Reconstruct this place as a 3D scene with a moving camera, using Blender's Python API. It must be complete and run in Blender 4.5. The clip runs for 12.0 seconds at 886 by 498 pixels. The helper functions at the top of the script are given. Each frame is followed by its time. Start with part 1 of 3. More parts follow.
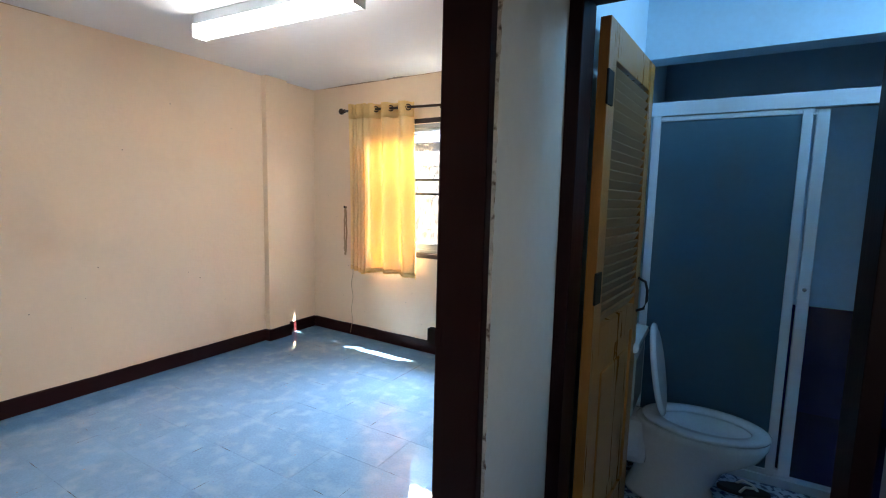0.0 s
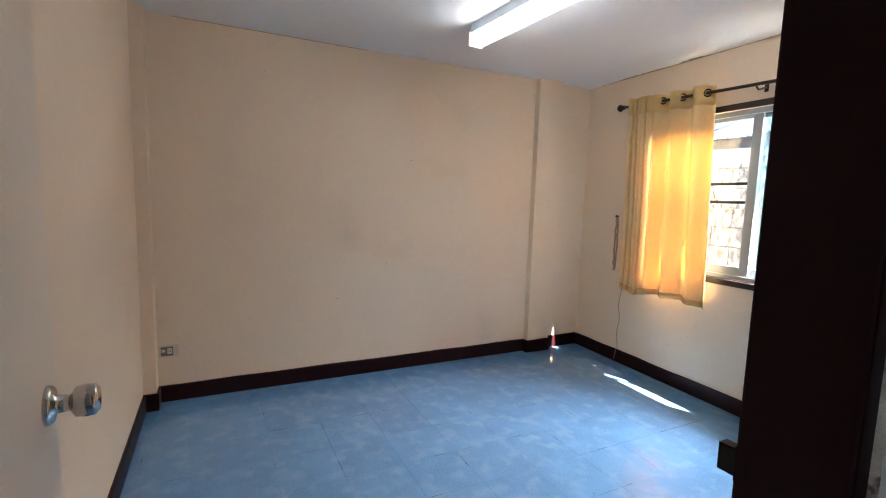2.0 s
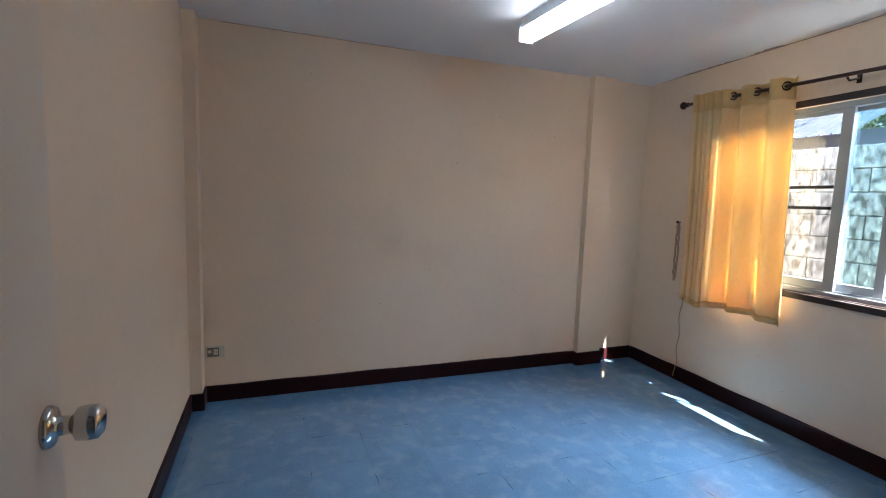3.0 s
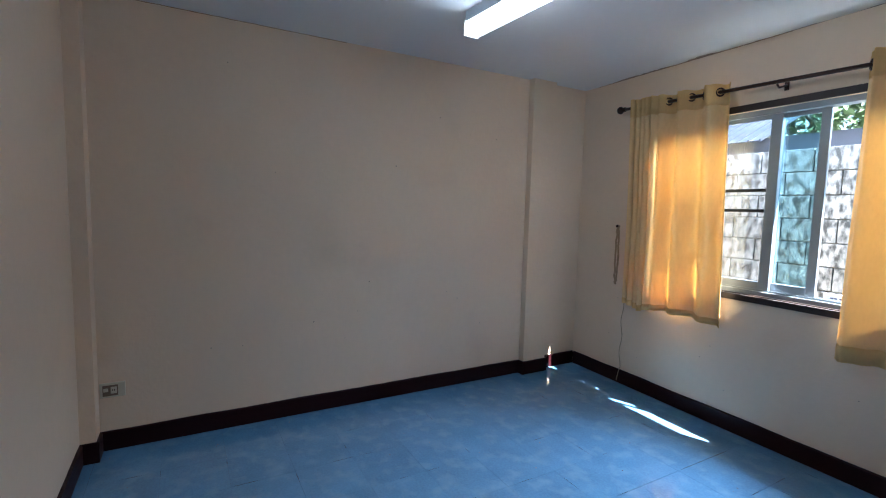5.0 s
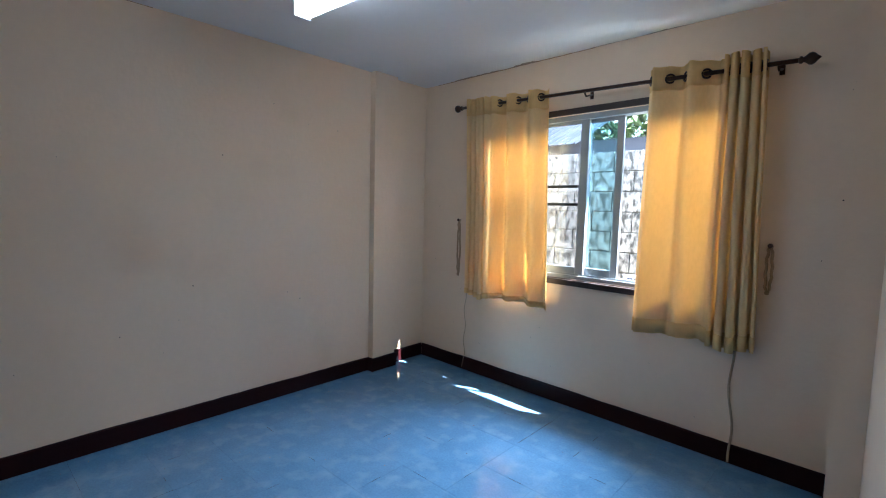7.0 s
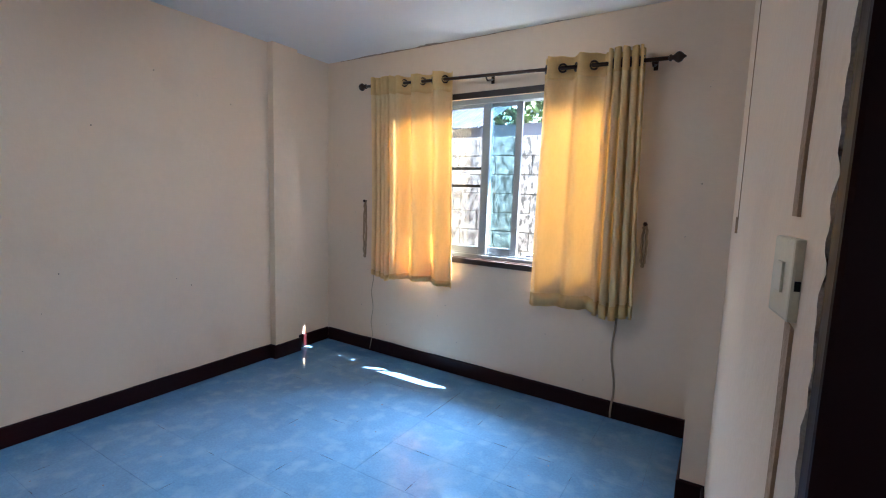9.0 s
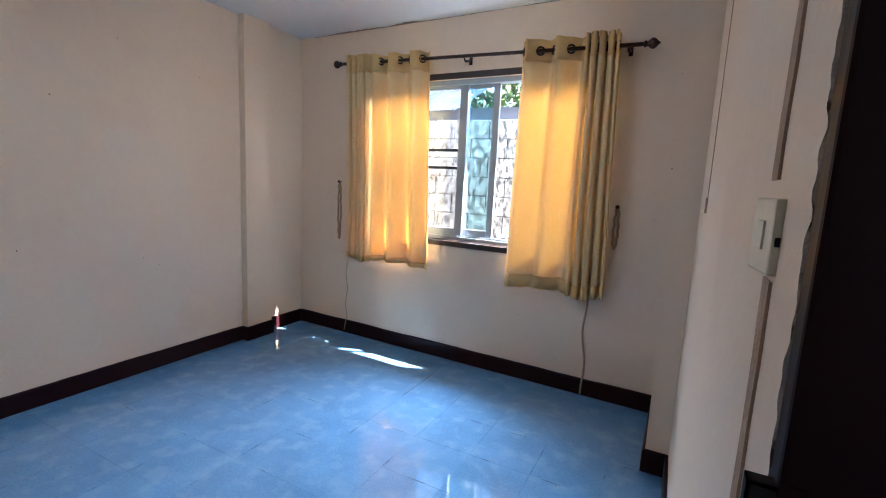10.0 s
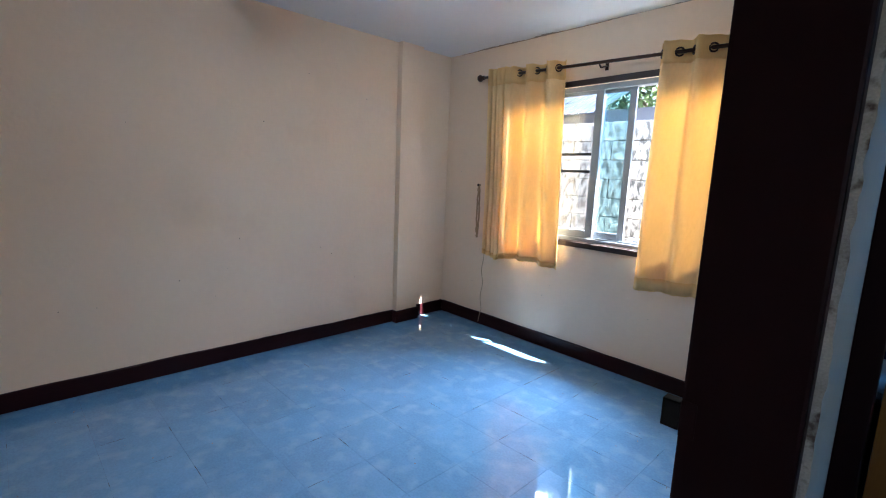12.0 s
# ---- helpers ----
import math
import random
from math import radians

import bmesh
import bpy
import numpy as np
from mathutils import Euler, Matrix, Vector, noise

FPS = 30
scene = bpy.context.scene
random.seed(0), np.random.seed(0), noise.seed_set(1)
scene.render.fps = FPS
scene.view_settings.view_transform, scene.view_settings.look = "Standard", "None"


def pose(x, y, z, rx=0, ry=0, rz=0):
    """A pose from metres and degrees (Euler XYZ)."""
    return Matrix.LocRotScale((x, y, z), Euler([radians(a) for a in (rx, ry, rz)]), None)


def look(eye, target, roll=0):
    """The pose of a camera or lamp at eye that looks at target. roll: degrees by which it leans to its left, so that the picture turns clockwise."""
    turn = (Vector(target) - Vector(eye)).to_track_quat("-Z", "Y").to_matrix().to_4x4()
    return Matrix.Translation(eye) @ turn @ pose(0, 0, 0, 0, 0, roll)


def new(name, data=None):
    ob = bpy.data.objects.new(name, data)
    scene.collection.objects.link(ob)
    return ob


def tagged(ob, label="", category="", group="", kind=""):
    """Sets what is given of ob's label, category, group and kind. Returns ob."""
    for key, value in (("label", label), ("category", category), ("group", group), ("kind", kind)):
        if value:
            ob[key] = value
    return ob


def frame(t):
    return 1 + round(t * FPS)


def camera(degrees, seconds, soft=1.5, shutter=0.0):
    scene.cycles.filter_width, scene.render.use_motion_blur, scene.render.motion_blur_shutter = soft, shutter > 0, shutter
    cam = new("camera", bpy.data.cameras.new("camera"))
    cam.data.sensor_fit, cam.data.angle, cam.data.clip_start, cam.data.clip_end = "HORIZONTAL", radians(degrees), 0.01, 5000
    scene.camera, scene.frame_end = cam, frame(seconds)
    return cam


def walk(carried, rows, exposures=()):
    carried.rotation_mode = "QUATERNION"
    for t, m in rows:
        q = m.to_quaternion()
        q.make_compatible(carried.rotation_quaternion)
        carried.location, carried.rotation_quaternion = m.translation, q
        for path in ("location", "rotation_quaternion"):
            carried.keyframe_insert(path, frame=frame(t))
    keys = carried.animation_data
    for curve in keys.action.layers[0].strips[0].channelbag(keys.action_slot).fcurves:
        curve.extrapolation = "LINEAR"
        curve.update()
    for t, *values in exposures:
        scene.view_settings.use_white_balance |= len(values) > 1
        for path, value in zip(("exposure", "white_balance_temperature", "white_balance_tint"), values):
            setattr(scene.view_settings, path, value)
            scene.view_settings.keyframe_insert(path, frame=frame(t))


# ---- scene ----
cam = camera(87.8, 12.0, 1.1)
PATH = [
    (0, (3.687, 1.27, 1.426), (2.685, 2.986, 1.204), 1.4),
    (0.5, (3.742, 1.339, 1.422), (2.533, 2.918, 1.21), 1.5),
    (1, (3.674, 1.43, 1.416), (2.253, 2.819, 1.194), 1.5),
    (1.5, (3.561, 1.496, 1.416), (1.937, 2.642, 1.194), 1.6),
    (2, (3.476, 1.582, 1.418), (1.695, 2.465, 1.199), 1.8),
    (2.5, (3.436, 1.653, 1.419), (1.572, 2.346, 1.207), 2.0),
    (4.5, (3.118, 1.638, 1.432), (1.3, 2.451, 1.248), 1.3),
    (5, (3.101, 1.66, 1.418), (1.364, 2.635, 1.241), 1.5),
    (5.5, (3.075, 1.681, 1.413), (1.469, 2.862, 1.25), 1.7),
    (6, (3.089, 1.728, 1.395), (1.527, 2.967, 1.236), 1.6),
    (6.5, (3.071, 1.746, 1.411), (1.612, 3.103, 1.238), 1.3),
    (7, (3.082, 1.758, 1.4), (1.734, 3.225, 1.226), 1.4),
    (7.5, (3.102, 1.799, 1.395), (1.871, 3.364, 1.205), 1.6),
    (9.5, (3.096, 1.737, 1.369), (2.133, 3.471, 1.11), 2.3),
    (10, (3.078, 1.723, 1.352), (2.168, 3.48, 1.061), 2.8),
    (10.5, (3.066, 1.707, 1.35), (2.06, 3.408, 1.044), 4.5),
    (11, (3.124, 1.689, 1.357), (1.914, 3.252, 1.046), 3.6),
    (11.5, (3.201, 1.624, 1.371), (1.861, 3.074, 1.053), 2.8),
    (12, (3.327, 1.582, 1.38), (1.913, 2.961, 1.065), 2.3),
]
EXPOSURES = [(0, 5.36, 6940, 14), (0.5, 5.33, 7020, 15), (1.0, 5.33, 7000, 15), (1.5, 5.26, 6900, 14), (2.5, 4.65, 6350, 14), (4.5, 4.29, 5550, 8), (5.5, 4.11, 5350, 8), (7.0, 4.28, 5470, 8), (9.5, 4.67, 5650, 13), (10.5, 4.62, 5750, 14), (11.5, 4.62, 5950, 14), (12, 4.68, 5700, 12)]
walk(cam, [(t, look(eye, target, roll)) for t, eye, target, roll in PATH], EXPOSURES)

# ---- world, sun, large lights ----
world = bpy.data.worlds.new("world")
scene.world = world
world.use_nodes = True
SUN_FROM = Vector((0.66, 0.25, 1.0)).normalized()
SUN_ELEV = math.asin(SUN_FROM.z)
SUN_AZ = math.atan2(SUN_FROM.x, SUN_FROM.y)
sky = world.node_tree.nodes.new("ShaderNodeTexSky")
sky.sky_type = "NISHITA"
sky.sun_disc = False
sky.sun_elevation, sky.sun_rotation = SUN_ELEV, SUN_AZ
world.node_tree.links.new(sky.outputs[0], world.node_tree.nodes["Background"].inputs[0])
world.node_tree.nodes["Background"].inputs[1].default_value = 0.05

sun_data = bpy.data.lights.new("sun", "SUN")
sun_data.energy, sun_data.angle, sun_data.color = 5.0, radians(0.5), (1.0, 0.95, 0.87)
sun = new("sun", sun_data)
sun.matrix_world = look(SUN_FROM * 20, (0, 0, 0))


def area(name, eye, target, sx, sy, power, color):
    """An added area lamp that stands in for daylight."""
    d = bpy.data.lights.new(name, "AREA")
    d.shape, d.size, d.size_y, d.energy, d.color = "RECTANGLE", sx, sy, power, color
    ob = new(name, d)
    ob.matrix_world = look(eye, target)
    return ob


# hung outside above the sight line, in place of the sky's light
area("bedroom_sky_fill", (1.5, 5.80, 2.64), (1.5, 4.6, 1.45), 2.2, 0.70, 18.5, (0.84, 0.92, 1.0))
# bathroom daylight from an invented vent, out of view
area("added_bathroom_fill", (5.20, 3.30, 2.35), (3.3, 3.42, 2.33), 0.5, 0.2, 0.78, (0.25, 0.60, 1.0))
# added behind an invented hall window, to light the hall face
area("added_hall_fill", (4.80, 0.6, 1.5), (3.3, 1.3, 1.3), 0.8, 0.9, 0.027, (0.95, 0.95, 0.98))


# ---- materials ----
def material(name, color, rough=0.6, metal=0.0, vary=0.08, scale=6.0, bump=0.0, bump_scale=60.0, fine=0.04, island=0.0,
             piece=0.0, stain=None, stain_at=(0.55, 0.75), stain_scale=3.0, stretch=(1, 1, 1), spec=0.5, rough_vary=0.1):
    """A surface with coarse and fine variation of colour and gloss, a stain of another colour and a fine relief."""
    m = bpy.data.materials.new(name)
    m.use_nodes = True
    nt = m.node_tree
    bsdf = nt.nodes["Principled BSDF"]
    bsdf.inputs["Metallic"].default_value = metal
    bsdf.inputs["Specular IOR Level"].default_value = spec
    co = nt.nodes.new("ShaderNodeNewGeometry")
    mapping = nt.nodes.new("ShaderNodeMapping")
    mapping.inputs["Scale"].default_value = stretch
    nt.links.new(co.outputs["Position"], mapping.inputs[0])

    def cloud(sc, detail=5.0):
        n = nt.nodes.new("ShaderNodeTexNoise")
        n.inputs["Scale"].default_value, n.inputs["Detail"].default_value = sc, detail
        nt.links.new(mapping.outputs[0], n.inputs["Vector"])
        return n.outputs[0]

    def maths(op, a, b):
        n = nt.nodes.new("ShaderNodeMath")
        n.operation = op
        for k, v in enumerate((a, b)):
            if isinstance(v, (int, float)):
                n.inputs[k].default_value = v
            else:
                nt.links.new(v, n.inputs[k])
        return n.outputs[0]

    big, small = cloud(scale), cloud(scale * 14, 3.0)
    value = maths("ADD", maths("MULTIPLY", maths("SUBTRACT", big, 0.5), vary * 4), maths("MULTIPLY", maths("SUBTRACT", small, 0.5), fine * 4))
    if piece:
        info = nt.nodes.new("ShaderNodeObjectInfo")
        value = maths("ADD", value, maths("MULTIPLY", maths("SUBTRACT", info.outputs["Random"], 0.5), piece * 2))
    if island:
        geo = nt.nodes.new("ShaderNodeNewGeometry")
        value = maths("ADD", value, maths("MULTIPLY", maths("SUBTRACT", geo.outputs["Random Per Island"], 0.5), island * 2))
    hsv = nt.nodes.new("ShaderNodeHueSaturation")
    hsv.inputs["Color"].default_value = (*color, 1)
    nt.links.new(maths("ADD", value, 1.0), hsv.inputs["Value"])
    out = hsv.outputs[0]
    if stain:
        ramp = nt.nodes.new("ShaderNodeMapRange")
        ramp.inputs[1].default_value, ramp.inputs[2].default_value = stain_at
        nt.links.new(cloud(stain_scale, 8.0), ramp.inputs[0])
        mix = nt.nodes.new("ShaderNodeMix")
        mix.data_type = "RGBA"
        nt.links.new(ramp.outputs[0], mix.inputs[0])
        nt.links.new(out, mix.inputs[6])
        mix.inputs[7].default_value = (*stain, 1)
        out = mix.outputs[2]
    nt.links.new(out, bsdf.inputs["Base Color"])
    nt.links.new(maths("ADD", maths("MULTIPLY", maths("SUBTRACT", big, 0.5), rough_vary * 2), rough), bsdf.inputs["Roughness"])
    if bump:
        b = nt.nodes.new("ShaderNodeBump")
        b.inputs["Strength"].default_value, b.inputs["Distance"].default_value = 1.0, bump
        nt.links.new(cloud(bump_scale, 4.0), b.inputs["Height"])
        nt.links.new(b.outputs[0], bsdf.inputs["Normal"])
    return m


def glass(name, tint, rough=0.02, mixing=0.12):
    """A thin pane: mostly clear, with a gloss."""
    m = bpy.data.materials.new(name)
    m.use_nodes = True
    nt = m.node_tree
    nt.nodes.remove(nt.nodes["Principled BSDF"])
    clear, gloss, mix = nt.nodes.new("ShaderNodeBsdfTransparent"), nt.nodes.new("ShaderNodeBsdfGlossy"), nt.nodes.new("ShaderNodeMixShader")
    clear.inputs[0].default_value = (*tint, 1)
    gloss.inputs["Roughness"].default_value = rough
    mix.inputs[0].default_value = mixing
    nt.links.new(clear.outputs[0], mix.inputs[1])
    nt.links.new(gloss.outputs[0], mix.inputs[2])
    nt.links.new(mix.outputs[0], nt.nodes["Material Output"].inputs[0])
    return m


def cloth(name, color, through_light, weave=900.0):
    """Woven cloth that lets light through."""
    m = material(name, color, 0.9, vary=0.06, scale=5, fine=0.05, bump=0.0006, bump_scale=weave, spec=0.1, stain=tuple(0.80 * c for c in color), stain_at=(0.56, 0.85), stain_scale=5, stretch=(1, 1, 0.4))
    nt = m.node_tree
    tr, mix = nt.nodes.new("ShaderNodeBsdfTranslucent"), nt.nodes.new("ShaderNodeMixShader")
    tr.inputs[0].default_value = (*through_light, 1)
    mix.inputs[0].default_value = 0.30
    nt.links.new(nt.nodes["Principled BSDF"].outputs[0], mix.inputs[1])
    nt.links.new(tr.outputs[0], mix.inputs[2])
    nt.links.new(mix.outputs[0], nt.nodes["Material Output"].inputs[0])
    return m


def glow(name, color, strength):
    m = bpy.data.materials.new(name)
    m.use_nodes = True
    b = m.node_tree.nodes["Principled BSDF"]
    b.inputs["Base Color"].default_value = (0.8, 0.82, 0.85, 1)
    b.inputs["Emission Color"].default_value = (*color, 1)
    b.inputs["Emission Strength"].default_value = strength
    return m


CREAM = material("cream_wall_paint", (0.795, 0.622, 0.45), 0.55, vary=0.03, scale=1.6, fine=0.015, bump=0.0012, bump_scale=45, stain=(0.68, 0.52, 0.37), stain_at=(0.62, 0.85), stain_scale=1.3)
HALLWHITE = material("hall_wall_paint", (0.66, 0.63, 0.57), 0.55, vary=0.03, scale=2, fine=0.02, bump=0.0012, bump_scale=45)
CEIL = material("white_ceiling_paint", (0.78, 0.78, 0.77), 0.6, vary=0.02, scale=1.2, fine=0.01, bump=0.0008, bump_scale=25, stain=(0.6, 0.57, 0.52), stain_at=(0.66, 0.9), stain_scale=1.1)
MAROON = material("maroon_gloss_paint", (0.018, 0.004, 0.005), 0.35, vary=0.08, scale=5, fine=0.04, bump=0.0003, bump_scale=60, spec=0.15, rough_vary=0.04)
FRAMEWOOD = material("dark_maroon_door_frame_paint", (0.013, 0.002, 0.0025), 0.45, vary=0.12, scale=5, fine=0.06, bump=0.0008, bump_scale=40, stretch=(1, 1, 0.15), spec=0.15)
TRIMWOOD = material("dark_brown_window_trim", (0.028, 0.014, 0.010), 0.5, vary=0.15, scale=6, bump=0.0008, bump_scale=50, stretch=(0.2, 1, 1))
TILE = material("light_blue_marbled_tile", (0.125, 0.275, 0.47), 0.045, vary=0.10, scale=6, fine=0.10, piece=0.035, stain=(0.205, 0.36, 0.53), stain_at=(0.50, 0.78), stain_scale=9, bump=0.0001, bump_scale=14, rough_vary=0.04, spec=0.9)
GROUT = material("dark_tile_joint", (0.085, 0.17, 0.27), 0.8)
ALU = material("pale_aluminium", (0.66, 0.69, 0.72), 0.38, metal=0.35, vary=0.03, fine=0.02)
SASHALU = material("dull_window_aluminium", (0.26, 0.29, 0.32), 0.45, metal=0.3, vary=0.06, scale=8, fine=0.03)
CHROME = material("satin_chrome", (0.62, 0.60, 0.57), 0.16, metal=1.0, vary=0.03)
BLACKMETAL = material("black_metal", (0.012, 0.011, 0.011), 0.6, spec=0.2)
CARTON = material("white_card", (0.62, 0.60, 0.62), 0.8, vary=0.04)
INK = material("blue_black_ink", (0.06, 0.06, 0.12), 0.8)
STRIKE = material("dull_dark_steel", (0.02, 0.016, 0.015), 0.55, metal=0.3, spec=0.2)
BRONZE = material("dark_bronze_metal", (0.050, 0.026, 0.018), 0.35, metal=0.7, vary=0.1)
CLEAR = glass("clear_window_glass", (0.92, 0.94, 0.96), mixing=0.07)
TINTED = glass("blue_tinted_window_glass", (0.70, 0.90, 0.96), mixing=0.16)
FABRIC = cloth("yellow_curtain_cloth", (0.90, 0.69, 0.365), (0.92, 0.65, 0.27))
FABRIC_BAND = cloth("ochre_curtain_band_cloth", (0.84, 0.59, 0.26), (0.85, 0.54, 0.19))
ROPE = material("brown_rope", (0.40, 0.27, 0.16), 0.9, vary=0.15, scale=40, bump=0.002, bump_scale=200)
CABLE = material("dusty_beige_cable", (0.42, 0.31, 0.20), 0.7, vary=0.1)
PLASTIC = material("yellowed_white_plastic", (0.60, 0.55, 0.42), 0.35, vary=0.05, scale=20)
PLASTIC_DARK = material("brown_plastic", (0.16, 0.11, 0.07), 0.4)
LEAFPAINT = material("cream_door_paint", (0.72, 0.60, 0.47), 0.4, vary=0.03, scale=2, fine=0.015, bump=0.0006, bump_scale=40)
PLASTER = material("bare_plaster", (0.42, 0.28, 0.18), 0.95, vary=0.2, scale=20, bump=0.004, bump_scale=90)
SOOT = material("black_joint_dirt", (0.02, 0.025, 0.03), 0.9, vary=0.1)
SMEAR = material("grey_brown_soot", (0.36, 0.32, 0.28), 0.9, vary=0.25, scale=20, fine=0.15)
SPECK = material("dark_fleck", (0.16, 0.12, 0.10), 0.8, island=0.9)
BROKEN = material("chipped_plaster", (0.52, 0.45, 0.37), 0.95, vary=0.25, scale=30, fine=0.15, stain=(0.12, 0.08, 0.06), stain_at=(0.55, 0.65), stain_scale=40, bump=0.003, bump_scale=120)
DIFFUSER = glow("lit_tube_diffuser", (0.90, 0.95, 1.0), 0.6)
FIXTURE = material("grey_enamelled_steel", (0.50, 0.55, 0.60), 0.4)
ENDCAP = material("white_plastic_cap", (0.7, 0.7, 0.66), 0.4)
BATHBLUE = material("pale_blue_wall_paint", (0.42, 0.62, 0.74), 0.5, vary=0.05, scale=3, fine=0.03, bump=0.001, bump_scale=40)
# blue tile, its colour deepened to carry the shower's shade
SHADED_BATHTILE = material("deep_blue_tile_with_shade", (0.008, 0.014, 0.085), 0.2, vary=0.1, scale=8)
MOSAIC = material("blue_pebble_floor_tile", (0.35, 0.45, 0.58), 0.3, vary=0.06, scale=10, stain=(0.02, 0.05, 0.14), stain_at=(0.5, 0.56), stain_scale=34)
PINE = material("varnished_orange_pine", (0.36, 0.145, 0.030), 0.3, vary=0.14, scale=5, fine=0.09, stretch=(5, 5, 0.35), bump=0.0006, bump_scale=80, island=0.1)
SLATWOOD = material("dull_brown_slat_wood", (0.22, 0.115, 0.050), 0.5, vary=0.15, scale=6, fine=0.08, stretch=(4, 0.4, 4), piece=0.15)
PORCELAIN = material("white_porcelain", (0.62, 0.67, 0.70), 0.12, vary=0.02, rough_vary=0.03)
SHOWERGLASS = material("grey_acrylic_panel", (0.032, 0.105, 0.145), 0.45, vary=0.05, scale=3, bump=0.0006, bump_scale=60)
RUBBER = material("dark_rubber", (0.02, 0.018, 0.018), 0.7)
BLOCK = material("weathered_concrete_block", (0.215, 0.21, 0.20), 0.95, vary=0.25, scale=4, fine=0.22, piece=0.14, stain=(0.035, 0.035, 0.032), stain_at=(0.42, 0.62), stain_scale=24, stretch=(1, 1, 0.5), bump=0.006, bump_scale=50)
MORTAR = material("grey_mortar", (0.11, 0.105, 0.095), 0.95, vary=0.2, scale=9)
SHEET = material("blue_grey_roof_sheet", (0.018, 0.025, 0.040), 0.6, vary=0.15, scale=3, stain=(0.035, 0.04, 0.05), stain_at=(0.55, 0.8))
FASCIA = material("grey_fascia_board", (0.05, 0.055, 0.07), 0.7, vary=0.1)
EARTH = material("concrete_yard", (0.50, 0.48, 0.44), 0.95, vary=0.15, scale=2, fine=0.1, bump=0.004)
LEAVES = material("green_leaves", (0.07, 0.12, 0.035), 0.55, vary=0.1, island=0.35)
BARK = material("grey_bark", (0.14, 0.11, 0.08), 0.9, vary=0.2, scale=12, bump=0.01)


# ---- building helpers ----
def box(bm, x0, x1, y0, y1, z0, z1, bevel=0.0, turn=None):
    r = bmesh.ops.create_cube(bm, size=1)
    vs = r["verts"]
    for v in vs:
        v.co = Vector((x0 + (v.co.x + 0.5) * (x1 - x0), y0 + (v.co.y + 0.5) * (y1 - y0), z0 + (v.co.z + 0.5) * (z1 - z0)))
    if bevel:
        es = list({e for v in vs for e in v.link_edges})
        g = bmesh.ops.bevel(bm, geom=es, offset=bevel, segments=2, affect="EDGES", profile=0.6)
        vs = [v for v in g["verts"]]
    if turn is not None:
        bmesh.ops.transform(bm, matrix=turn, verts=list({v for v in vs}))
    return bm


def tube(bm, points, radius, sides=8, closed=False):
    """A round bar through points; radius a number or one per point."""
    rings = []
    n = len(points)
    for i, p in enumerate(points):
        p = Vector(p)
        a = Vector(points[(i - 1) % n] if (closed or i) else points[0])
        b = Vector(points[(i + 1) % n] if (closed or i < n - 1) else points[-1])
        d = (b - a).normalized()
        side = d.cross((0, 0, 1) if abs(d.z) < 0.9 else (1, 0, 0)).normalized()
        up = side.cross(d)
        r = radius if isinstance(radius, (int, float)) else radius[i]
        rings.append([bm.verts.new(p + r * (math.cos(2 * math.pi * k / sides) * side + math.sin(2 * math.pi * k / sides) * up)) for k in range(sides)])
    for i in range(n if closed else n - 1):
        a, b = rings[i], rings[(i + 1) % n]
        for k in range(sides):
            f = bm.faces.new((a[k], a[(k + 1) % sides], b[(k + 1) % sides], b[k]))
            f.smooth = True
    if not closed:
        bm.faces.new(rings[0][::-1])
        bm.faces.new(rings[-1])
    return bm


def lathe(bm, profile, place, axis="z", steps=20):
    """A turned body: profile of (radius, height), about an axis through place."""
    rings = []
    for r, h in profile:
        ring = []
        for k in range(steps):
            a = 2 * math.pi * k / steps
            c, s = r * math.cos(a), r * math.sin(a)
            v = {"z": (c, s, h), "y": (c, h, s), "x": (h, c, s)}[axis]
            ring.append(bm.verts.new(Vector(place) + Vector(v)))
        rings.append(ring)
    for a, b in zip(rings, rings[1:]):
        for k in range(steps):
            f = bm.faces.new((a[k], a[(k + 1) % steps], b[(k + 1) % steps], b[k]))
            f.smooth = True
    bm.faces.new(rings[0][::-1])
    bm.faces.new(rings[-1])
    bmesh.ops.recalc_face_normals(bm, faces=bm.faces)
    return bm


def mesh(name, bm, mat):
    me = bpy.data.meshes.new(name)
    bmesh.ops.recalc_face_normals(bm, faces=bm.faces)
    bm.to_mesh(me)
    bm.free()
    me.materials.append(mat)
    return new(name, me)


def part(name, bm, mat, parent, label=""):
    ob = mesh(name, bm, mat)
    ob.parent = parent
    if label:
        ob["label"] = label
    return ob


def piece(name, me, parent, place=(0, 0, 0), turn=(0, 0, 0)):
    """One of many alike pieces that share a mesh."""
    ob = new(name, me)
    ob.parent = parent
    ob.location = place
    ob.rotation_euler = turn
    return ob


def thing(name, place, label, category, group="", kind=""):
    ob = new(name)
    ob.empty_display_size = 0.05
    ob.location = place
    return tagged(ob, label, category, group, kind)


def local(parent, *xyz):
    return Vector(xyz) - parent.location


def structure(name, boxes, mat, label, category="wall"):
    bm = bmesh.new()
    for b in boxes:
        box(bm, *b)
    return tagged(mesh(name, bm, mat), label, category, kind="structure")


def prism(bm, outline, z0, z1):
    low = [bm.verts.new((x, y, z0)) for x, y in outline]
    high = [bm.verts.new((x, y, z1)) for x, y in outline]
    n = len(outline)
    bm.faces.new(low[::-1])
    bm.faces.new(high)
    for k in range(n):
        bm.faces.new((low[k], low[(k + 1) % n], high[(k + 1) % n], high[k]))
    return bm


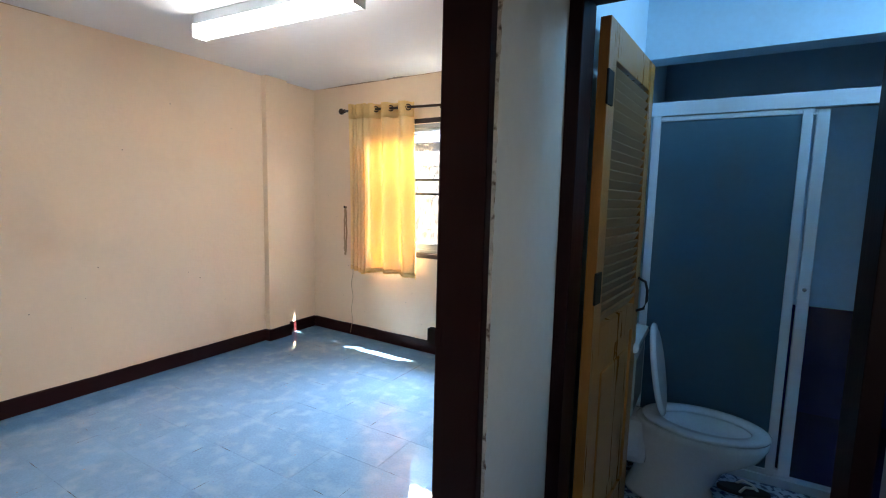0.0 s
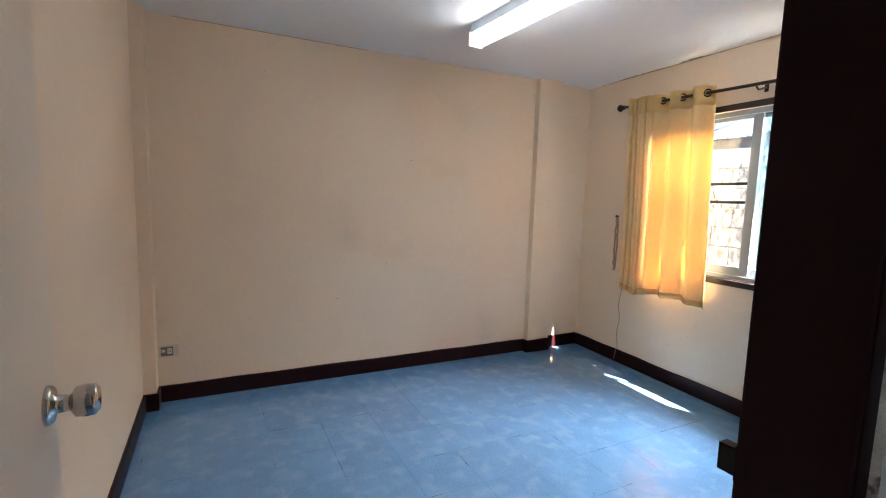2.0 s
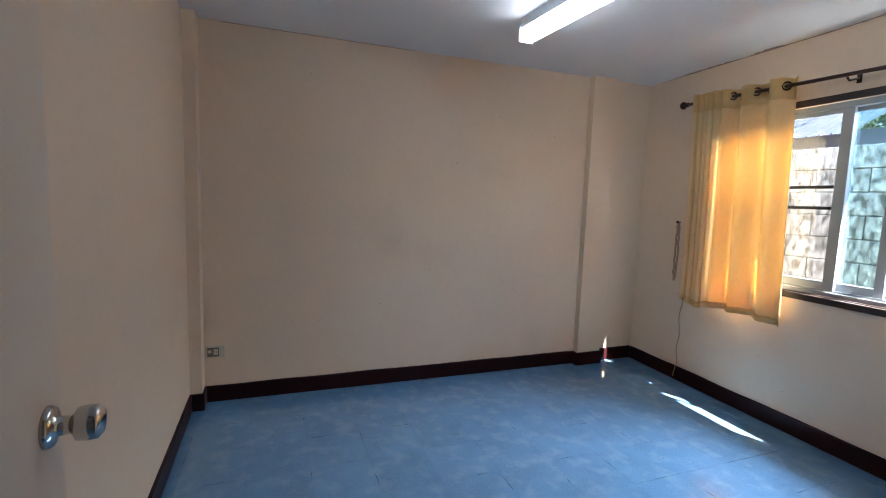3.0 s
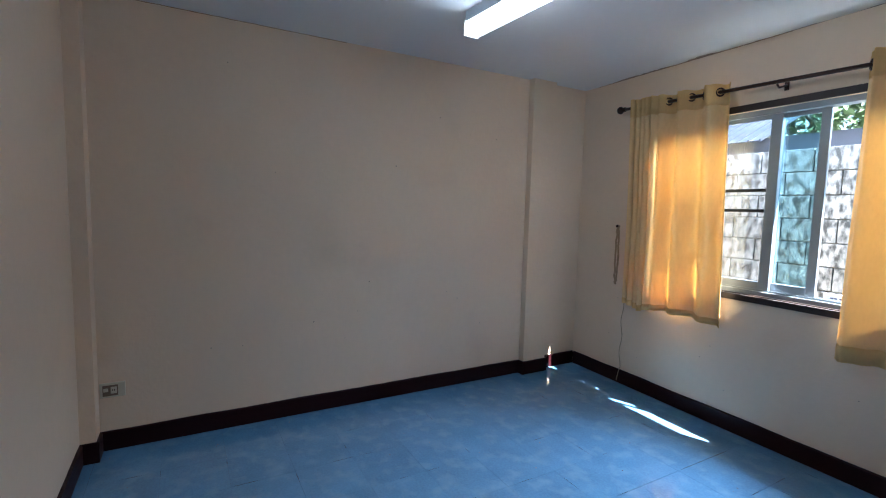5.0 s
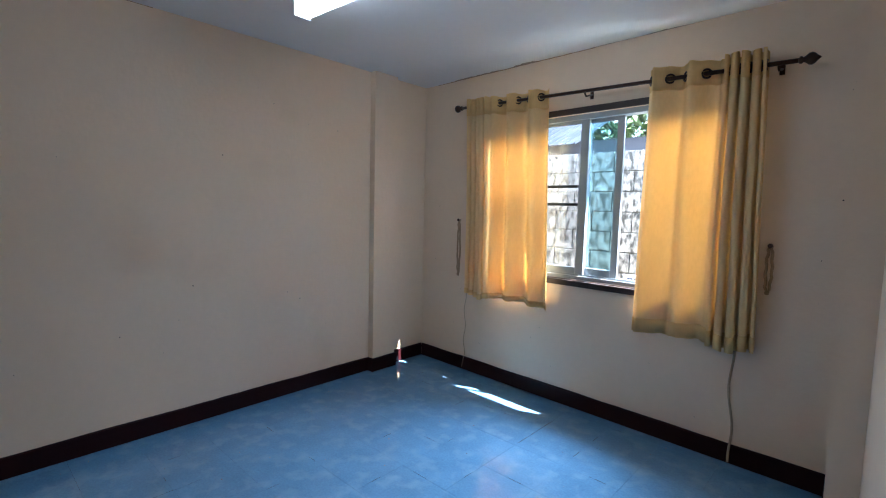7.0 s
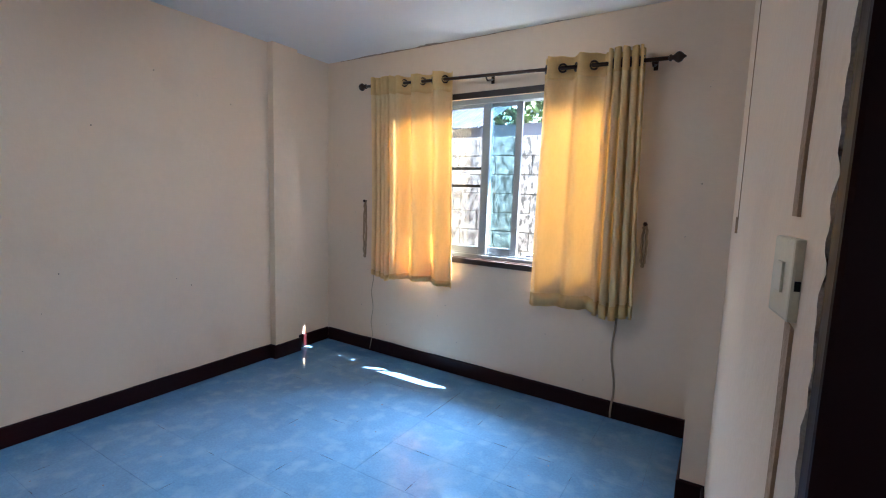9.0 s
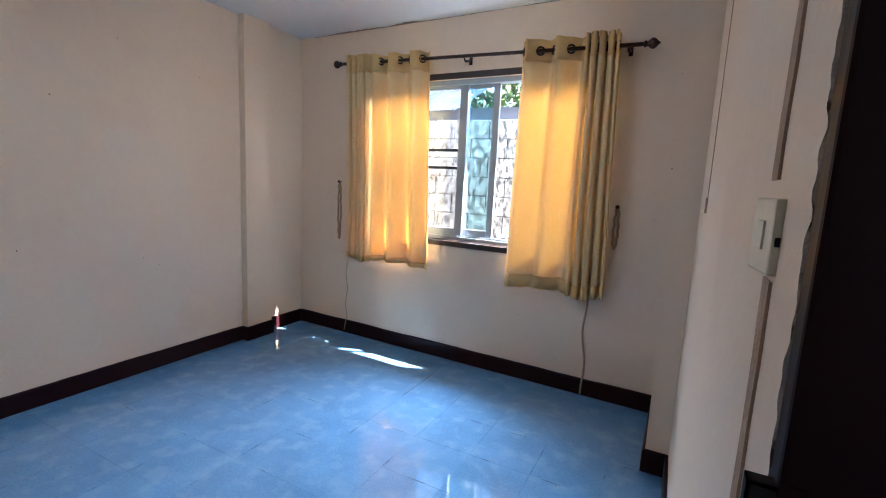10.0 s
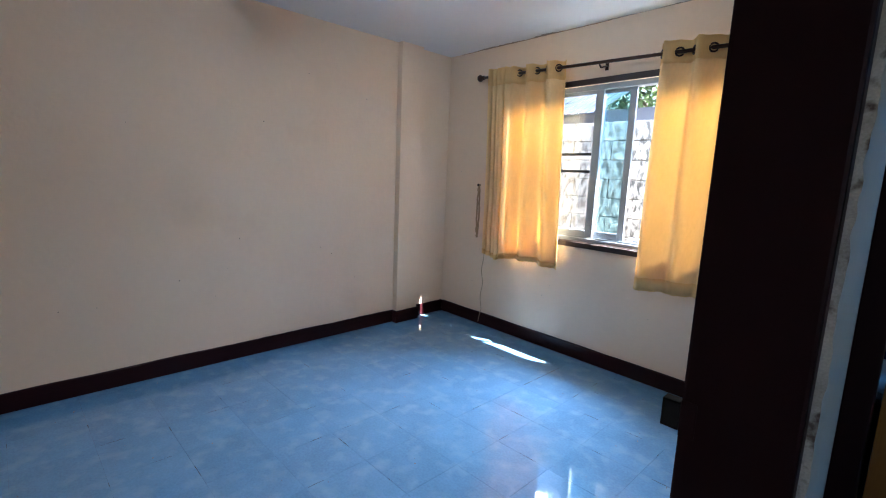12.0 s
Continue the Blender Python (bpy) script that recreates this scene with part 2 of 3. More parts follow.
# ---- bedroom shell ----
H = 2.5
WB = 4.805
XE = 3.27
SKEW = radians(2.3)  # the window wall stands a little out of square
structure("wall_west", [(-0.12, 0, 1.02, 4.93, -0.1, H)], CREAM, "long cream painted bedroom wall with faint stains")
structure("wall_south", [(0, 3.15, 1.02, 1.145, -0.1, H)], CREAM, "cream painted wall behind the open bedroom door")
WX0, WX1, WZ0, WZ1 = 0.655, 2.47, 0.915, 2.075
structure("wall_north", [(-0.04, WX0, WB, 4.93, -0.1, H), (WX1, XE, WB, 4.93, -0.1, H), (WX0, WX1, WB, 4.93, -0.1, WZ0), (WX0, WX1, WB, 4.93, WZ1, H)],
          CREAM, "cream painted window wall, brighter under the window")
bm = bmesh.new()
prism(bm, [(3.174, 2.170), (3.262, 2.170), (3.262, WB), (3.137, WB), (3.137, 4.045)], -0.1, H)
prism(bm, [(3.15, 1.02), (3.262, 1.02), (3.262, 1.327), (3.174, 1.327), (3.15, 1.145)], -0.1, H)
prism(bm, [(3.174, 1.327), (3.262, 1.327), (3.262, 2.170), (3.174, 2.170)], 2.10, H)
tagged(mesh("wall_east", bm, CREAM), "cream painted wall around the bedroom door, chased for wiring", "wall", kind="structure")
structure("wall_hall_face", [(3.262, XE + 0.005, -0.8, 1.327, -0.1, H), (3.262, XE + 0.005, 2.170, 2.70, -0.1, H), (3.262, XE + 0.005, 1.327, 2.170, 2.10, H)], HALLWHITE, "off-white painted hall face of the bedroom wall")
structure("pilaster_1", [(0, 0.062, 4.19, 4.43, -0.1, H)], CREAM, "shallow cream painted pilaster beside the window corner", "pilaster")
structure("pilaster_2", [(0, 0.125, 1.145, 1.217, -0.1, H)], CREAM, "narrow cream painted pilaster in the wall corner", "pilaster")
structure("pilaster_3", [(3.035, 3.14, 4.045, WB, -0.1, H)], CREAM, "cream painted corner column beside the window wall", "pilaster")
structure("ceiling", [(-0.12, 3.262, 1.02, 4.93, H, H + 0.12)], CEIL, "white painted bedroom ceiling with grey smudges", "ceiling")


def skirting(name, runs):
    """Painted skirting with a hand-cut upper edge; runs of ((x, y), (x, y), outward)."""
    bm = bmesh.new()
    for (x0, y0), (x1, y1), (ox, oy) in runs:
        n = max(1, int(math.hypot(x1 - x0, y1 - y0) / 0.06))
        rows = []
        for i in range(n + 1):
            x, y = x0 + (x1 - x0) * i / n, y0 + (y1 - y0) * i / n
            top = 0.112 + 0.005 * noise.noise((x * 3.1, y * 3.1, 0.4)) + 0.002 * noise.noise((x * 17, y * 17, 1.4))
            t = 0.014
            rows.append([bm.verts.new(p) for p in ((x, y, 0), (x + ox * t, y + oy * t, 0), (x + ox * t, y + oy * t, top - 0.006), (x + ox * t * 0.5, y + oy * t * 0.5, top), (x, y, top))])
        for a, b in zip(rows, rows[1:]):
            for k in range(5):
                bm.faces.new((a[k], a[(k + 1) % 5], b[(k + 1) % 5], b[k]))
        bm.faces.new(rows[0])
        bm.faces.new(rows[-1][::-1])
    return tagged(mesh(name, bm, MAROON), "dark maroon gloss painted skirting with an uneven edge", "baseboard", kind="structure")


skirting("baseboard_west", [((0, 1.217), (0, 4.19), (1, 0)), ((0.062, 4.176), (0.062, 4.444), (1, 0)), ((0, 4.43), (0, WB + 0.02), (1, 0)),
                            ((0, 4.19), (0.062, 4.19), (0, -1)), ((0, 4.43), (0.062, 4.43), (0, 1)), ((0.125, 1.145), (0.125, 1.231), (1, 0)), ((0, 1.217), (0.125, 1.217), (0, 1))])
skirting("baseboard_south", [((0.139, 1.145), (3.15, 1.145), (0, 1))])
skirting("baseboard_north", [((0.014, WB), (3.035, WB), (0, -1))])
skirting("baseboard_east", [((3.035, 4.031), (3.035, WB - 0.014), (-1, 0)), ((3.035, 4.045), (3.137, 4.045), (0, -1)), ((3.137, 4.031), (3.174, 2.170), (-1, 0))])

# floor of square tiles
PITCH, TX, TY = 0.3125, 1.63, 2.145
floor = structure("floor", [(-0.12, 3.262, 1.02, 4.93, -0.12, -0.004)], GROUT, "glossy light blue marbled tile floor with a few open joints", "floor")

# ---- hall shell ----
YB = 2.69
structure("wall_hall_bath", [(XE + 0.005, 3.285, YB, 2.82, -0.1, H), (4.115, 4.75, YB, 2.82, -0.1, H), (3.285, 4.115, YB, 2.82, 2.11, H)], HALLWHITE, "off-white painted hall wall around the bathroom door")
# unseen wall; its opening is made up to let the hall lamp in
structure("wall_hall_east", [(4.75, 4.85, -0.8, 0.2, -0.1, H), (4.75, 4.85, 1.0, 2.82, -0.1, H), (4.75, 4.85, 0.2, 1.0, -0.1, 1.05), (4.75, 4.85, 0.2, 1.0, 1.95, H)], HALLWHITE, "unseen off-white hall wall with an opening added for the lamp")
structure("wall_hall_south", [(3.262, 4.85, -0.9, -0.8, -0.1, H)], HALLWHITE, "plain off-white hall wall")
structure("ceiling_hall", [(3.262, 4.85, -0.9, 2.82, H, H + 0.12)], CEIL, "plain white hall ceiling", "ceiling")
structure("floor_hall", [(3.262, 4.85, -0.9, 2.82, -0.12, 0)], TILE, "light blue tiled hall floor", "floor")

# ---- bathroom shell ----
structure("wall_bath_west", [(3.262, 3.30, 2.82, 5.3, -0.1, H)], BATHBLUE, "pale blue painted bathroom wall")
structure("wall_bath_north", [(3.262, 5.0, 5.2, 5.3, 0.75, H)], BATHBLUE, "pale blue painted wall of the shower")
structure("wall_bath_dado", [(3.30, 4.9, 5.18, 5.29, -0.1, 0.75)], SHADED_BATHTILE, "deep blue tiled dado of the shower, deepened for its shade", "wall")
# unseen thick wall; the deep vent is added to keep lamp light high
structure("wall_bath_east", [(4.9, 5.25, 2.70, 3.03, -0.1, H), (4.9, 5.25, 3.57, 5.3, -0.1, H), (4.9, 5.25, 3.03, 3.57, -0.1, 2.24), (4.9, 5.25, 3.03, 3.57, 2.46, H)], BATHBLUE, "unseen pale blue bathroom wall with a vent added for the lamp")
structure("beam_bath", [(3.30, 4.9, 4.05, 4.2, 2.19, H)], BATHBLUE, "pale blue painted beam above the shower screen", "beam")
structure("ceiling_bath", [(3.262, 5.0, 2.82, 5.3, H, H + 0.12)], CEIL, "plain white bathroom ceiling", "ceiling")
structure("floor_bath", [(3.262, 5.0, 2.82, 5.3, -0.12, 0)], MOSAIC, "blue and white pebble patterned bathroom floor", "floor")

# dark sheet laid over the bathroom floor to imitate shade behind the screen
structure("floor_shower", [(3.30, 4.9, 4.11, 5.18, 0.0, 0.006)], SHADED_BATHTILE, "deep blue sheet standing in for the shade on the shower floor", "floor")


# ---- bedroom doorway ----
def door_frame(name, x0, x1, y0, y1, inner, along, top, w, label):
    """Two jambs and a head; along: the axis across the opening."""
    ob = thing(name, (0, 0, 0), label, "door frame", kind="structure")
    for a, b in ((inner[0] - w, inner[0]), (inner[1], inner[1] + w)):
        bm = bmesh.new()
        box(bm, *((x0, x1, a, b) if along == "y" else (a, b, y0, y1)), 0, top, 0.004)
        part("jamb", bm, FRAMEWOOD, ob)
    bm = bmesh.new()
    box(bm, *((x0, x1, inner[0] - w, inner[1] + w) if along == "y" else (inner[0] - w, inner[1] + w, y0, y1)), top, top + 0.05, 0.004)
    part("head", bm, FRAMEWOOD, ob)
    return ob


door_frame("door_frame_1", 3.165, 3.278, 0, 0, (1.36, 2.137), "y", 2.05, 0.033, "dark maroon painted wooden frame of the bedroom door")
door_frame("door_frame_2", 0, 0, 2.676, 2.832, (3.318, 4.02), "x", 2.04, 0.043, "dark brown painted wooden frame of the bathroom door")

strike = thing("strike_box", (3.165, 2.139, 1.112), "dark metal strike box screwed to the door jamb", "door latch")
bm = bmesh.new()
for b in ((-0.020, 0.0, -0.002, 0.001, -0.017, 0.017), (-0.020, 0.0, -0.002, 0.014, 0.0145, 0.017), (-0.020, 0.0, -0.002, 0.014, -0.017, -0.0145), (-0.020, -0.0175, -0.002, 0.014, -0.017, 0.017)):
    box(bm, *b)
part("housing", bm, STRIKE, strike)
bm = bmesh.new()
box(bm, 0.001, 0.018, -0.0035, -0.002, -0.022, 0.022, 0.0005)
part("plate", bm, FRAMEWOOD, strike)

leaf = thing("door_1", (3.158, 1.352, 0.008), "cream painted flush bedroom door standing open against the wall", "door", kind="structure")
leaf.rotation_euler = (0, 0, radians(3.2))
bm = bmesh.new()
box(bm, -0.722, 0, -0.037, 0, 0, 2.03, 0.003)
part("door_panel", bm, LEAFPAINT, leaf)
bm = bmesh.new()
lathe(bm, [(0.034, 0), (0.034, 0.004), (0.030, 0.010), (0.016, 0.013), (0.014, 0.030), (0.016, 0.034), (0.026, 0.040), (0.0285, 0.055), (0.027, 0.068), (0.020, 0.074), (0.008, 0.075)], (-0.656, 0.0, 1.035), "y", 28)
part("door_knob", bm, CHROME, leaf, "round satin chrome door knob")
for z in (0.25, 1.0, 1.8):
    bm = bmesh.new()
    tube(bm, [(0.004, 0.006, z - 0.04), (0.004, 0.006, z + 0.04)], 0.006, 8)
    part("hinge", bm, BLACKMETAL, leaf)

# ---- window ----
win = thing("window_1", (1.7, WB, WZ0), "white aluminium sliding window, one sash slid half open", "window", kind="structure")


def wpart(name, bs, mat, parent=win, label="", bevel=0.002):
    bm = bmesh.new()
    for b in bs:
        box(bm, b[0] - 1.7, b[1] - 1.7, b[2] - WB, b[3] - WB, b[4] - WZ0, b[5] - WZ0, bevel)
    return part(name, bm, mat, parent, label)


wpart("window_frame", [(WX0, WX0 + 0.045, 4.825, 4.905, WZ0, WZ1), (WX1 - 0.045, WX1, 4.825, 4.905, WZ0, WZ1), (WX0 + 0.045, WX1 - 0.045, 4.825, 4.905, WZ0, WZ0 + 0.032), (WX0 + 0.045, WX1 - 0.045, 4.825, 4.905, WZ1 - 0.035, WZ1)], SASHALU)
wpart("track", [(WX0 + 0.045, WX1 - 0.045, 4.838, 4.841, WZ0 + 0.030, WZ0 + 0.044), (WX0 + 0.045, WX1 - 0.045, 4.866, 4.869, WZ0 + 0.030, WZ0 + 0.044), (WX0 + 0.045, WX1 - 0.045, 4.893, 4.896, WZ0 + 0.030, WZ0 + 0.044)], SASHALU, bevel=0)


def sash(x0, x1, y0, y1, stile, glass_mat):
    z0, z1 = WZ0 + 0.036, WZ1 - 0.03
    s = wpart("sash", [(x0, x0 + stile, y0, y1, z0, z1), (x1 - stile, x1, y0, y1, z0, z1), (x0 + stile, x1 - stile, y0, y1, z0, z0 + 0.055), (x0 + stile, x1 - stile, y0, y1, z1 - 0.03, z1)], SASHALU)
    g = wpart("pane", [(x0 + stile, x1 - stile, (y0 + y1) / 2 - 0.002, (y0 + y1) / 2 + 0.002, z0 + 0.055, z1 - 0.03)], glass_mat, s, bevel=0)
    g.visible_shadow = False
    return s


s1 = sash(0.70, 1.618, 4.843, 4.864, 0.062, CLEAR)
s2 = sash(1.565, 1.852, 4.871, 4.891, 0.048, TINTED)
for z in (1.581, 1.453):
    wpart("bar", [(0.715, 1.556, 4.842, 4.850, z - 0.010, z + 0.010)], BLACKMETAL, s1, "thin black horizontal bar")
wpart("trim", [(WX0 - 0.01, WX1 + 0.05, WB - 0.014, WB, WZ1, WZ1 + 0.042)], TRIMWOOD, win, "dark brown wooden head trim")
wpart("sill", [(WX0 - 0.01, WX1 + 0.05, WB - 0.018, WB, WZ0 - 0.040, WZ0)], TRIMWOOD, win, "dark brown wooden sill trim")
wpart("reveal", [(WX0, WX1, WB, 4.825, WZ0, WZ0 + 0.006)], TRIMWOOD, win)

parcel = thing("paper_box", (2.04, 4.918, WZ0), "flat white paper box with printed rows on the outer sill", "box")
bm = bmesh.new()
box(bm, -0.16, 0.16, -0.011, 0.011, 0, 0.072, 0.002)
part("carton", bm, CARTON, parcel)
for j, z in enumerate((0.045, 0.026)):
    for k in range(7):
        bm = bmesh.new()
        x = -0.135 + k * 0.026 + (0.008 if (k + j) % 3 == 0 else 0)
        box(bm, x, x + 0.016, -0.0118, -0.0108, z, z + 0.008)
        part("printed_bar", bm, INK, parcel)

# ---- curtains ----
rod = thing("curtain_rod", (1.65, 4.70, 2.205), "dark bronze curtain rod with turned finials above the window", "curtain rod")
RL, RR = (-1.10, 0, 0.024), (1.125, 0, -0.044)
bm = bmesh.new()
tube(bm, [RL, RR], 0.0115, 14)
part("rod", bm, BRONZE, rod)
for end, way in ((RL, -1), (RR, 1)):
    bm = bmesh.new()
    prof = [(0.011, 0), (0.018, 0.004), (0.018, 0.012), (0.012, 0.018), (0.016, 0.026), (0.028, 0.040), (0.030, 0.052), (0.024, 0.064), (0.012, 0.074), (0.006, 0.082), (0.002, 0.086)]
    lathe(bm, [(r, way * h) for r, h in prof], end, "x", 16)
    part("finial", bm, BRONZE, rod)
for x in (-1.04, -0.005, 1.045):
    z = -0.0096 - 0.0306 * x
    bm = bmesh.new()
    tube(bm, [(x, 0.105, z - 0.005), (x, 0.02, z - 0.03), (x, 0.0, z - 0.014)], 0.006, 8)
    box(bm, x - 0.012, x + 0.012, 0.098, 0.105, z - 0.035, z + 0.03, 0.002)
    part("bracket", bm, BRONZE, rod)


def curtain(name, folds, pleats, z_top, z_low, label, band, spread, seed):
    """Cloth hung by rings. folds: (x, depth) of the crests of the drawn-out cloth; pleats: (from, to, count) of the gathered edge,
    whose loops close behind one another; rings where the cloth crosses the rod."""
    ob_x = [f[0] for f in folds] + list(pleats[:2])
    x_mid = (min(ob_x) + max(ob_x)) / 2
    ob = thing(name, (x_mid, 4.70, z_low), label, "curtain", "curtains of the bedroom window")
    per, levels = 10, 36
    drawn, loops, rings = [], [], []
    for (xa, da), (xb, db) in zip(folds, folds[1:]):
        if da * db < 0:
            rings.append((xa + (xb - xa) * da / (da - db), math.atan2(db - da, xb - xa)))
        for k in range(per):
            e = k / per
            drawn.append((xa + (xb - xa) * e, da + (db - da) * (1 - math.cos(math.pi * e)) / 2))
    drawn.append(folds[-1])
    p0, p1, count = pleats
    total, step = count * 18, (p1 - p0) / count
    for k in range(total + 1):
        a = 2 * math.pi * k / 18
        swell = 1.0 + 0.22 * math.sin(1.9 * a / (2 * math.pi) + seed)
        loops.append((p0 + (p1 - p0) * k / total + 0.26 * step * math.sin(2 * a), -0.052 * swell * math.cos(a) - 0.012))
        if k % 18 in (4, 13):
            rings.append((loops[-1][0], math.pi / 2 if k % 18 == 4 else -math.pi / 2))
    line = loops + drawn if p0 < folds[0][0] else drawn + loops
    rows = []
    for j in range(levels + 1):
        h = j / levels
        row = []
        for i, (x, d) in enumerate(line):
            u = i / (len(line) - 1)
            sway = 0.35 + 0.65 * (1 - h) ** 0.7
            wob = 0.016 * noise.noise((x * 4.0 + seed, h * 1.7, seed)) * (0.3 + h)
            crease = 0.006 * noise.noise((x * 22.0, h * 2.2 + seed, 3.3)) * (0.2 + 0.8 * h)
            y = d * (1.0 - 0.25 * h) + wob + crease + 0.042 * h
            xx = x + spread * (u - 0.5) * h + 0.010 * noise.noise((x * 6, h * 2.5, seed + 9)) * h * sway
            low = z_low + 0.012 * math.sin(u * 9 + seed) + 0.010 * noise.noise((u * 30, seed, 0))
            high = z_top - 0.022 * (x - x_mid) + 0.003 * math.sin(i * 0.9)
            row.append(Vector((xx - x_mid, y, high + (low - high) * h - z_low)))
        rows.append(row)

    def sheet(j0, j1, mat, nm, off=0.0, text=""):
        bm = bmesh.new()
        g = [[bm.verts.new(p + Vector((0, off, 0))) for p in rows[j]] for j in range(j0, j1 + 1)]
        for a, b in zip(g, g[1:]):
            for k in range(len(a) - 1):
                bm.faces.new((a[k], a[k + 1], b[k + 1], b[k])).smooth = True
        o = part(nm, bm, mat, ob, text)
        m = o.modifiers.new("thick", "SOLIDIFY")
        m.thickness = 0.0018
        return o

    sheet(0, levels, FABRIC, "cloth")
    sheet(0, 3, FABRIC_BAND, "heading", -0.0022, "stiff ochre heading band")
    sheet(levels - band, levels, FABRIC_BAND, "hem", -0.0022, "darker folded hem")
    for x, lean in rings:
        z = 2.1954 - 0.0306 * (x - 1.65)
        bm = bmesh.new()
        ring = []
        for k in range(18):
            a = 2 * math.pi * k / 18
            ring.append((x - x_mid + 0.024 * math.cos(a) * math.cos(lean), 0.024 * math.cos(a) * math.sin(lean), z - z_low + 0.024 * math.sin(a)))
        tube(bm, ring, 0.0055, 8, True)
        part("eyelet", bm, BRONZE, ob, "dark bronze eyelet ring")
    return ob


curtain("curtain", [(0.870, 0.03), (0.895, -0.055), (0.972, 0.045), (1.05, -0.050), (1.16, 0.042), (1.255, -0.055), (1.345, 0.035), (1.372, 0.0)], (0.668, 0.850, 4),
        2.262, 0.688, "yellow curtain with bronze eyelets, gathered at one side of the window", 1, 0.05, 1.7)
curtain("curtain", [(2.06, 0.02), (2.10, -0.040), (2.24, 0.030), (2.30, -0.045), (2.425, 0.035), (2.455, 0.01)], (2.468, 2.655, 4),
        2.243, 0.668, "yellow eyelet curtain with a dark hem, tightly folded at one edge", 2, 0.07, 5.2)


def tieback(x, z0, z1, label):
    ob = thing("curtain_tieback", (x, WB - 0.012, z0), label, "curtain tieback", "tiebacks beside the window")
    bm = bmesh.new()
    h = z1 - z0
    pts = []
    for k in range(40):
        a = 2 * math.pi * k / 40
        pts.append((0.013 * math.cos(a) + 0.003 * math.sin(k * 1.7), -0.004 + 0.004 * math.cos(k * 2.1), h / 2 + (h / 2 - 0.01) * math.sin(a)))
    tube(bm, pts, 0.0075, 7, True)
    part("loop", bm, ROPE, ob)
    bm = bmesh.new()
    lathe(bm, [(0.006, 0.012), (0.006, -0.012), (0.012, -0.014), (0.012, -0.020)], (0, 0, h - 0.012), "y", 10)
    part("hook", bm, BRONZE, ob)
    return ob


tieback(0.467, 0.815, 1.319, "brown rope tieback loop hanging from a wall hook")
tieback(2.712, 0.98, 1.26, "brown rope tieback loop hanging beside the folded curtain")


def cable(name, points, radius, label):
    bm = bmesh.new()
    tube(bm, points, radius, 7)
    return tagged(mesh(name, bm, CABLE), label, "cable")


cable("cable", [(0.554 + 0.010 * math.sin(k * 0.7), WB - 0.006 - (0.014 if k > 20 else 0), 0.72 - 0.7 * k / 24) for k in range(25)], 0.0028, "thin beige wire running down the wall to the floor")
cable("cable", [(2.575 + 0.03 * (k / 24) ** 2 + 0.010 * math.sin(k * 0.45), WB - 0.008 - (0.014 if k > 20 else 0), 0.75 - 0.74 * k / 24) for k in range(25)], 0.0065, "beige cable hanging below the curtain to the skirting")

# ---- ceiling lamp ----
lamp = thing("ceiling_light", (1.465, 3.10, H), "lit fluorescent batten with a white diffuser on the ceiling", "ceiling light")
lamp.rotation_euler = (0, 0, radians(3.0))
bm = bmesh.new()
box(bm, -0.615, 0.615, -0.040, 0.040, -0.062, 0, 0.003)
part("channel", bm, FIXTURE, lamp, "grey enamelled steel channel")
bm = bmesh.new()
half = [(-0.043, -0.062), (-0.046, -0.10), (-0.036, -0.130), (0.036, -0.130), (0.046, -0.10), (0.043, -0.062)]
rings = [[bm.verts.new((x, y, z)) for y, z in half] for x in (-0.610, 0.610)]
for k in range(6):
    bm.faces.new((rings[0][k], rings[0][(k + 1) % 6], rings[1][(k + 1) % 6], rings[1][k]))
bm.faces.new(rings[0])
bm.faces.new(rings[1][::-1])
part("diffuser", bm, DIFFUSER, lamp, "glowing white plastic diffuser")
for x in (-0.620, 0.612):
    bm = bmesh.new()
    box(bm, x, x + 0.008, -0.049, 0.049, -0.136, -0.05, 0.003)
    part("end_cap", bm, ENDCAP, lamp)

# ---- wall fittings ----
out = thing("wall_socket", (0.0, 1.283, 0.348), "yellowed wall socket in a brown surround above the skirting", "wall socket")
bm = bmesh.new()
box(bm, 0.0, 0.010, -0.060, 0.060, -0.042, 0.042, 0.003)
part("plate", bm, PLASTIC, out)
bm = bmesh.new()
box(bm, 0.010, 0.013, -0.046, 0.026, -0.032, 0.030, 0.001)
part("surround", bm, PLASTIC_DARK, out)
bm = bmesh.new()
box(bm, 0.013, 0.018, -0.008, 0.020, -0.018, 0.020, 0.002)
part("outlet", bm, PLASTIC, out)
for y in (0.001, 0.011):
    bm = bmesh.new()
    box(bm, 0.0172, 0.0186, y - 0.0015, y + 0.0015, -0.004, 0.008)
    part("slot", bm, BLACKMETAL, out)
bm = bmesh.new()
box(bm, 0.013, 0.016, -0.042, -0.020, -0.006, 0.014, 0.002)
part("blank", bm, PLASTIC, out)

XS = 3.172
sw = thing("light_switch", (XS - 0.004, 2.35, 1.308), "yellowed surface light switch beside the door frame", "light switch")
sw.rotation_euler = (0, 0, radians(9))
bm = bmesh.new()
box(bm, -0.011, 0.002, -0.034, 0.034, -0.040, 0.043, 0.003)
part("box", bm, PLASTIC, sw)
bm = bmesh.new()
box(bm, -0.0135, -0.010, -0.010, 0.012, -0.014, 0.018, 0.001)
part("rocker", bm, PLASTIC, sw)
bm = bmesh.new()
box(bm, -0.008, -0.003, -0.0352, -0.033, -0.008, 0.002)
part("notch", bm, BLACKMETAL, sw)


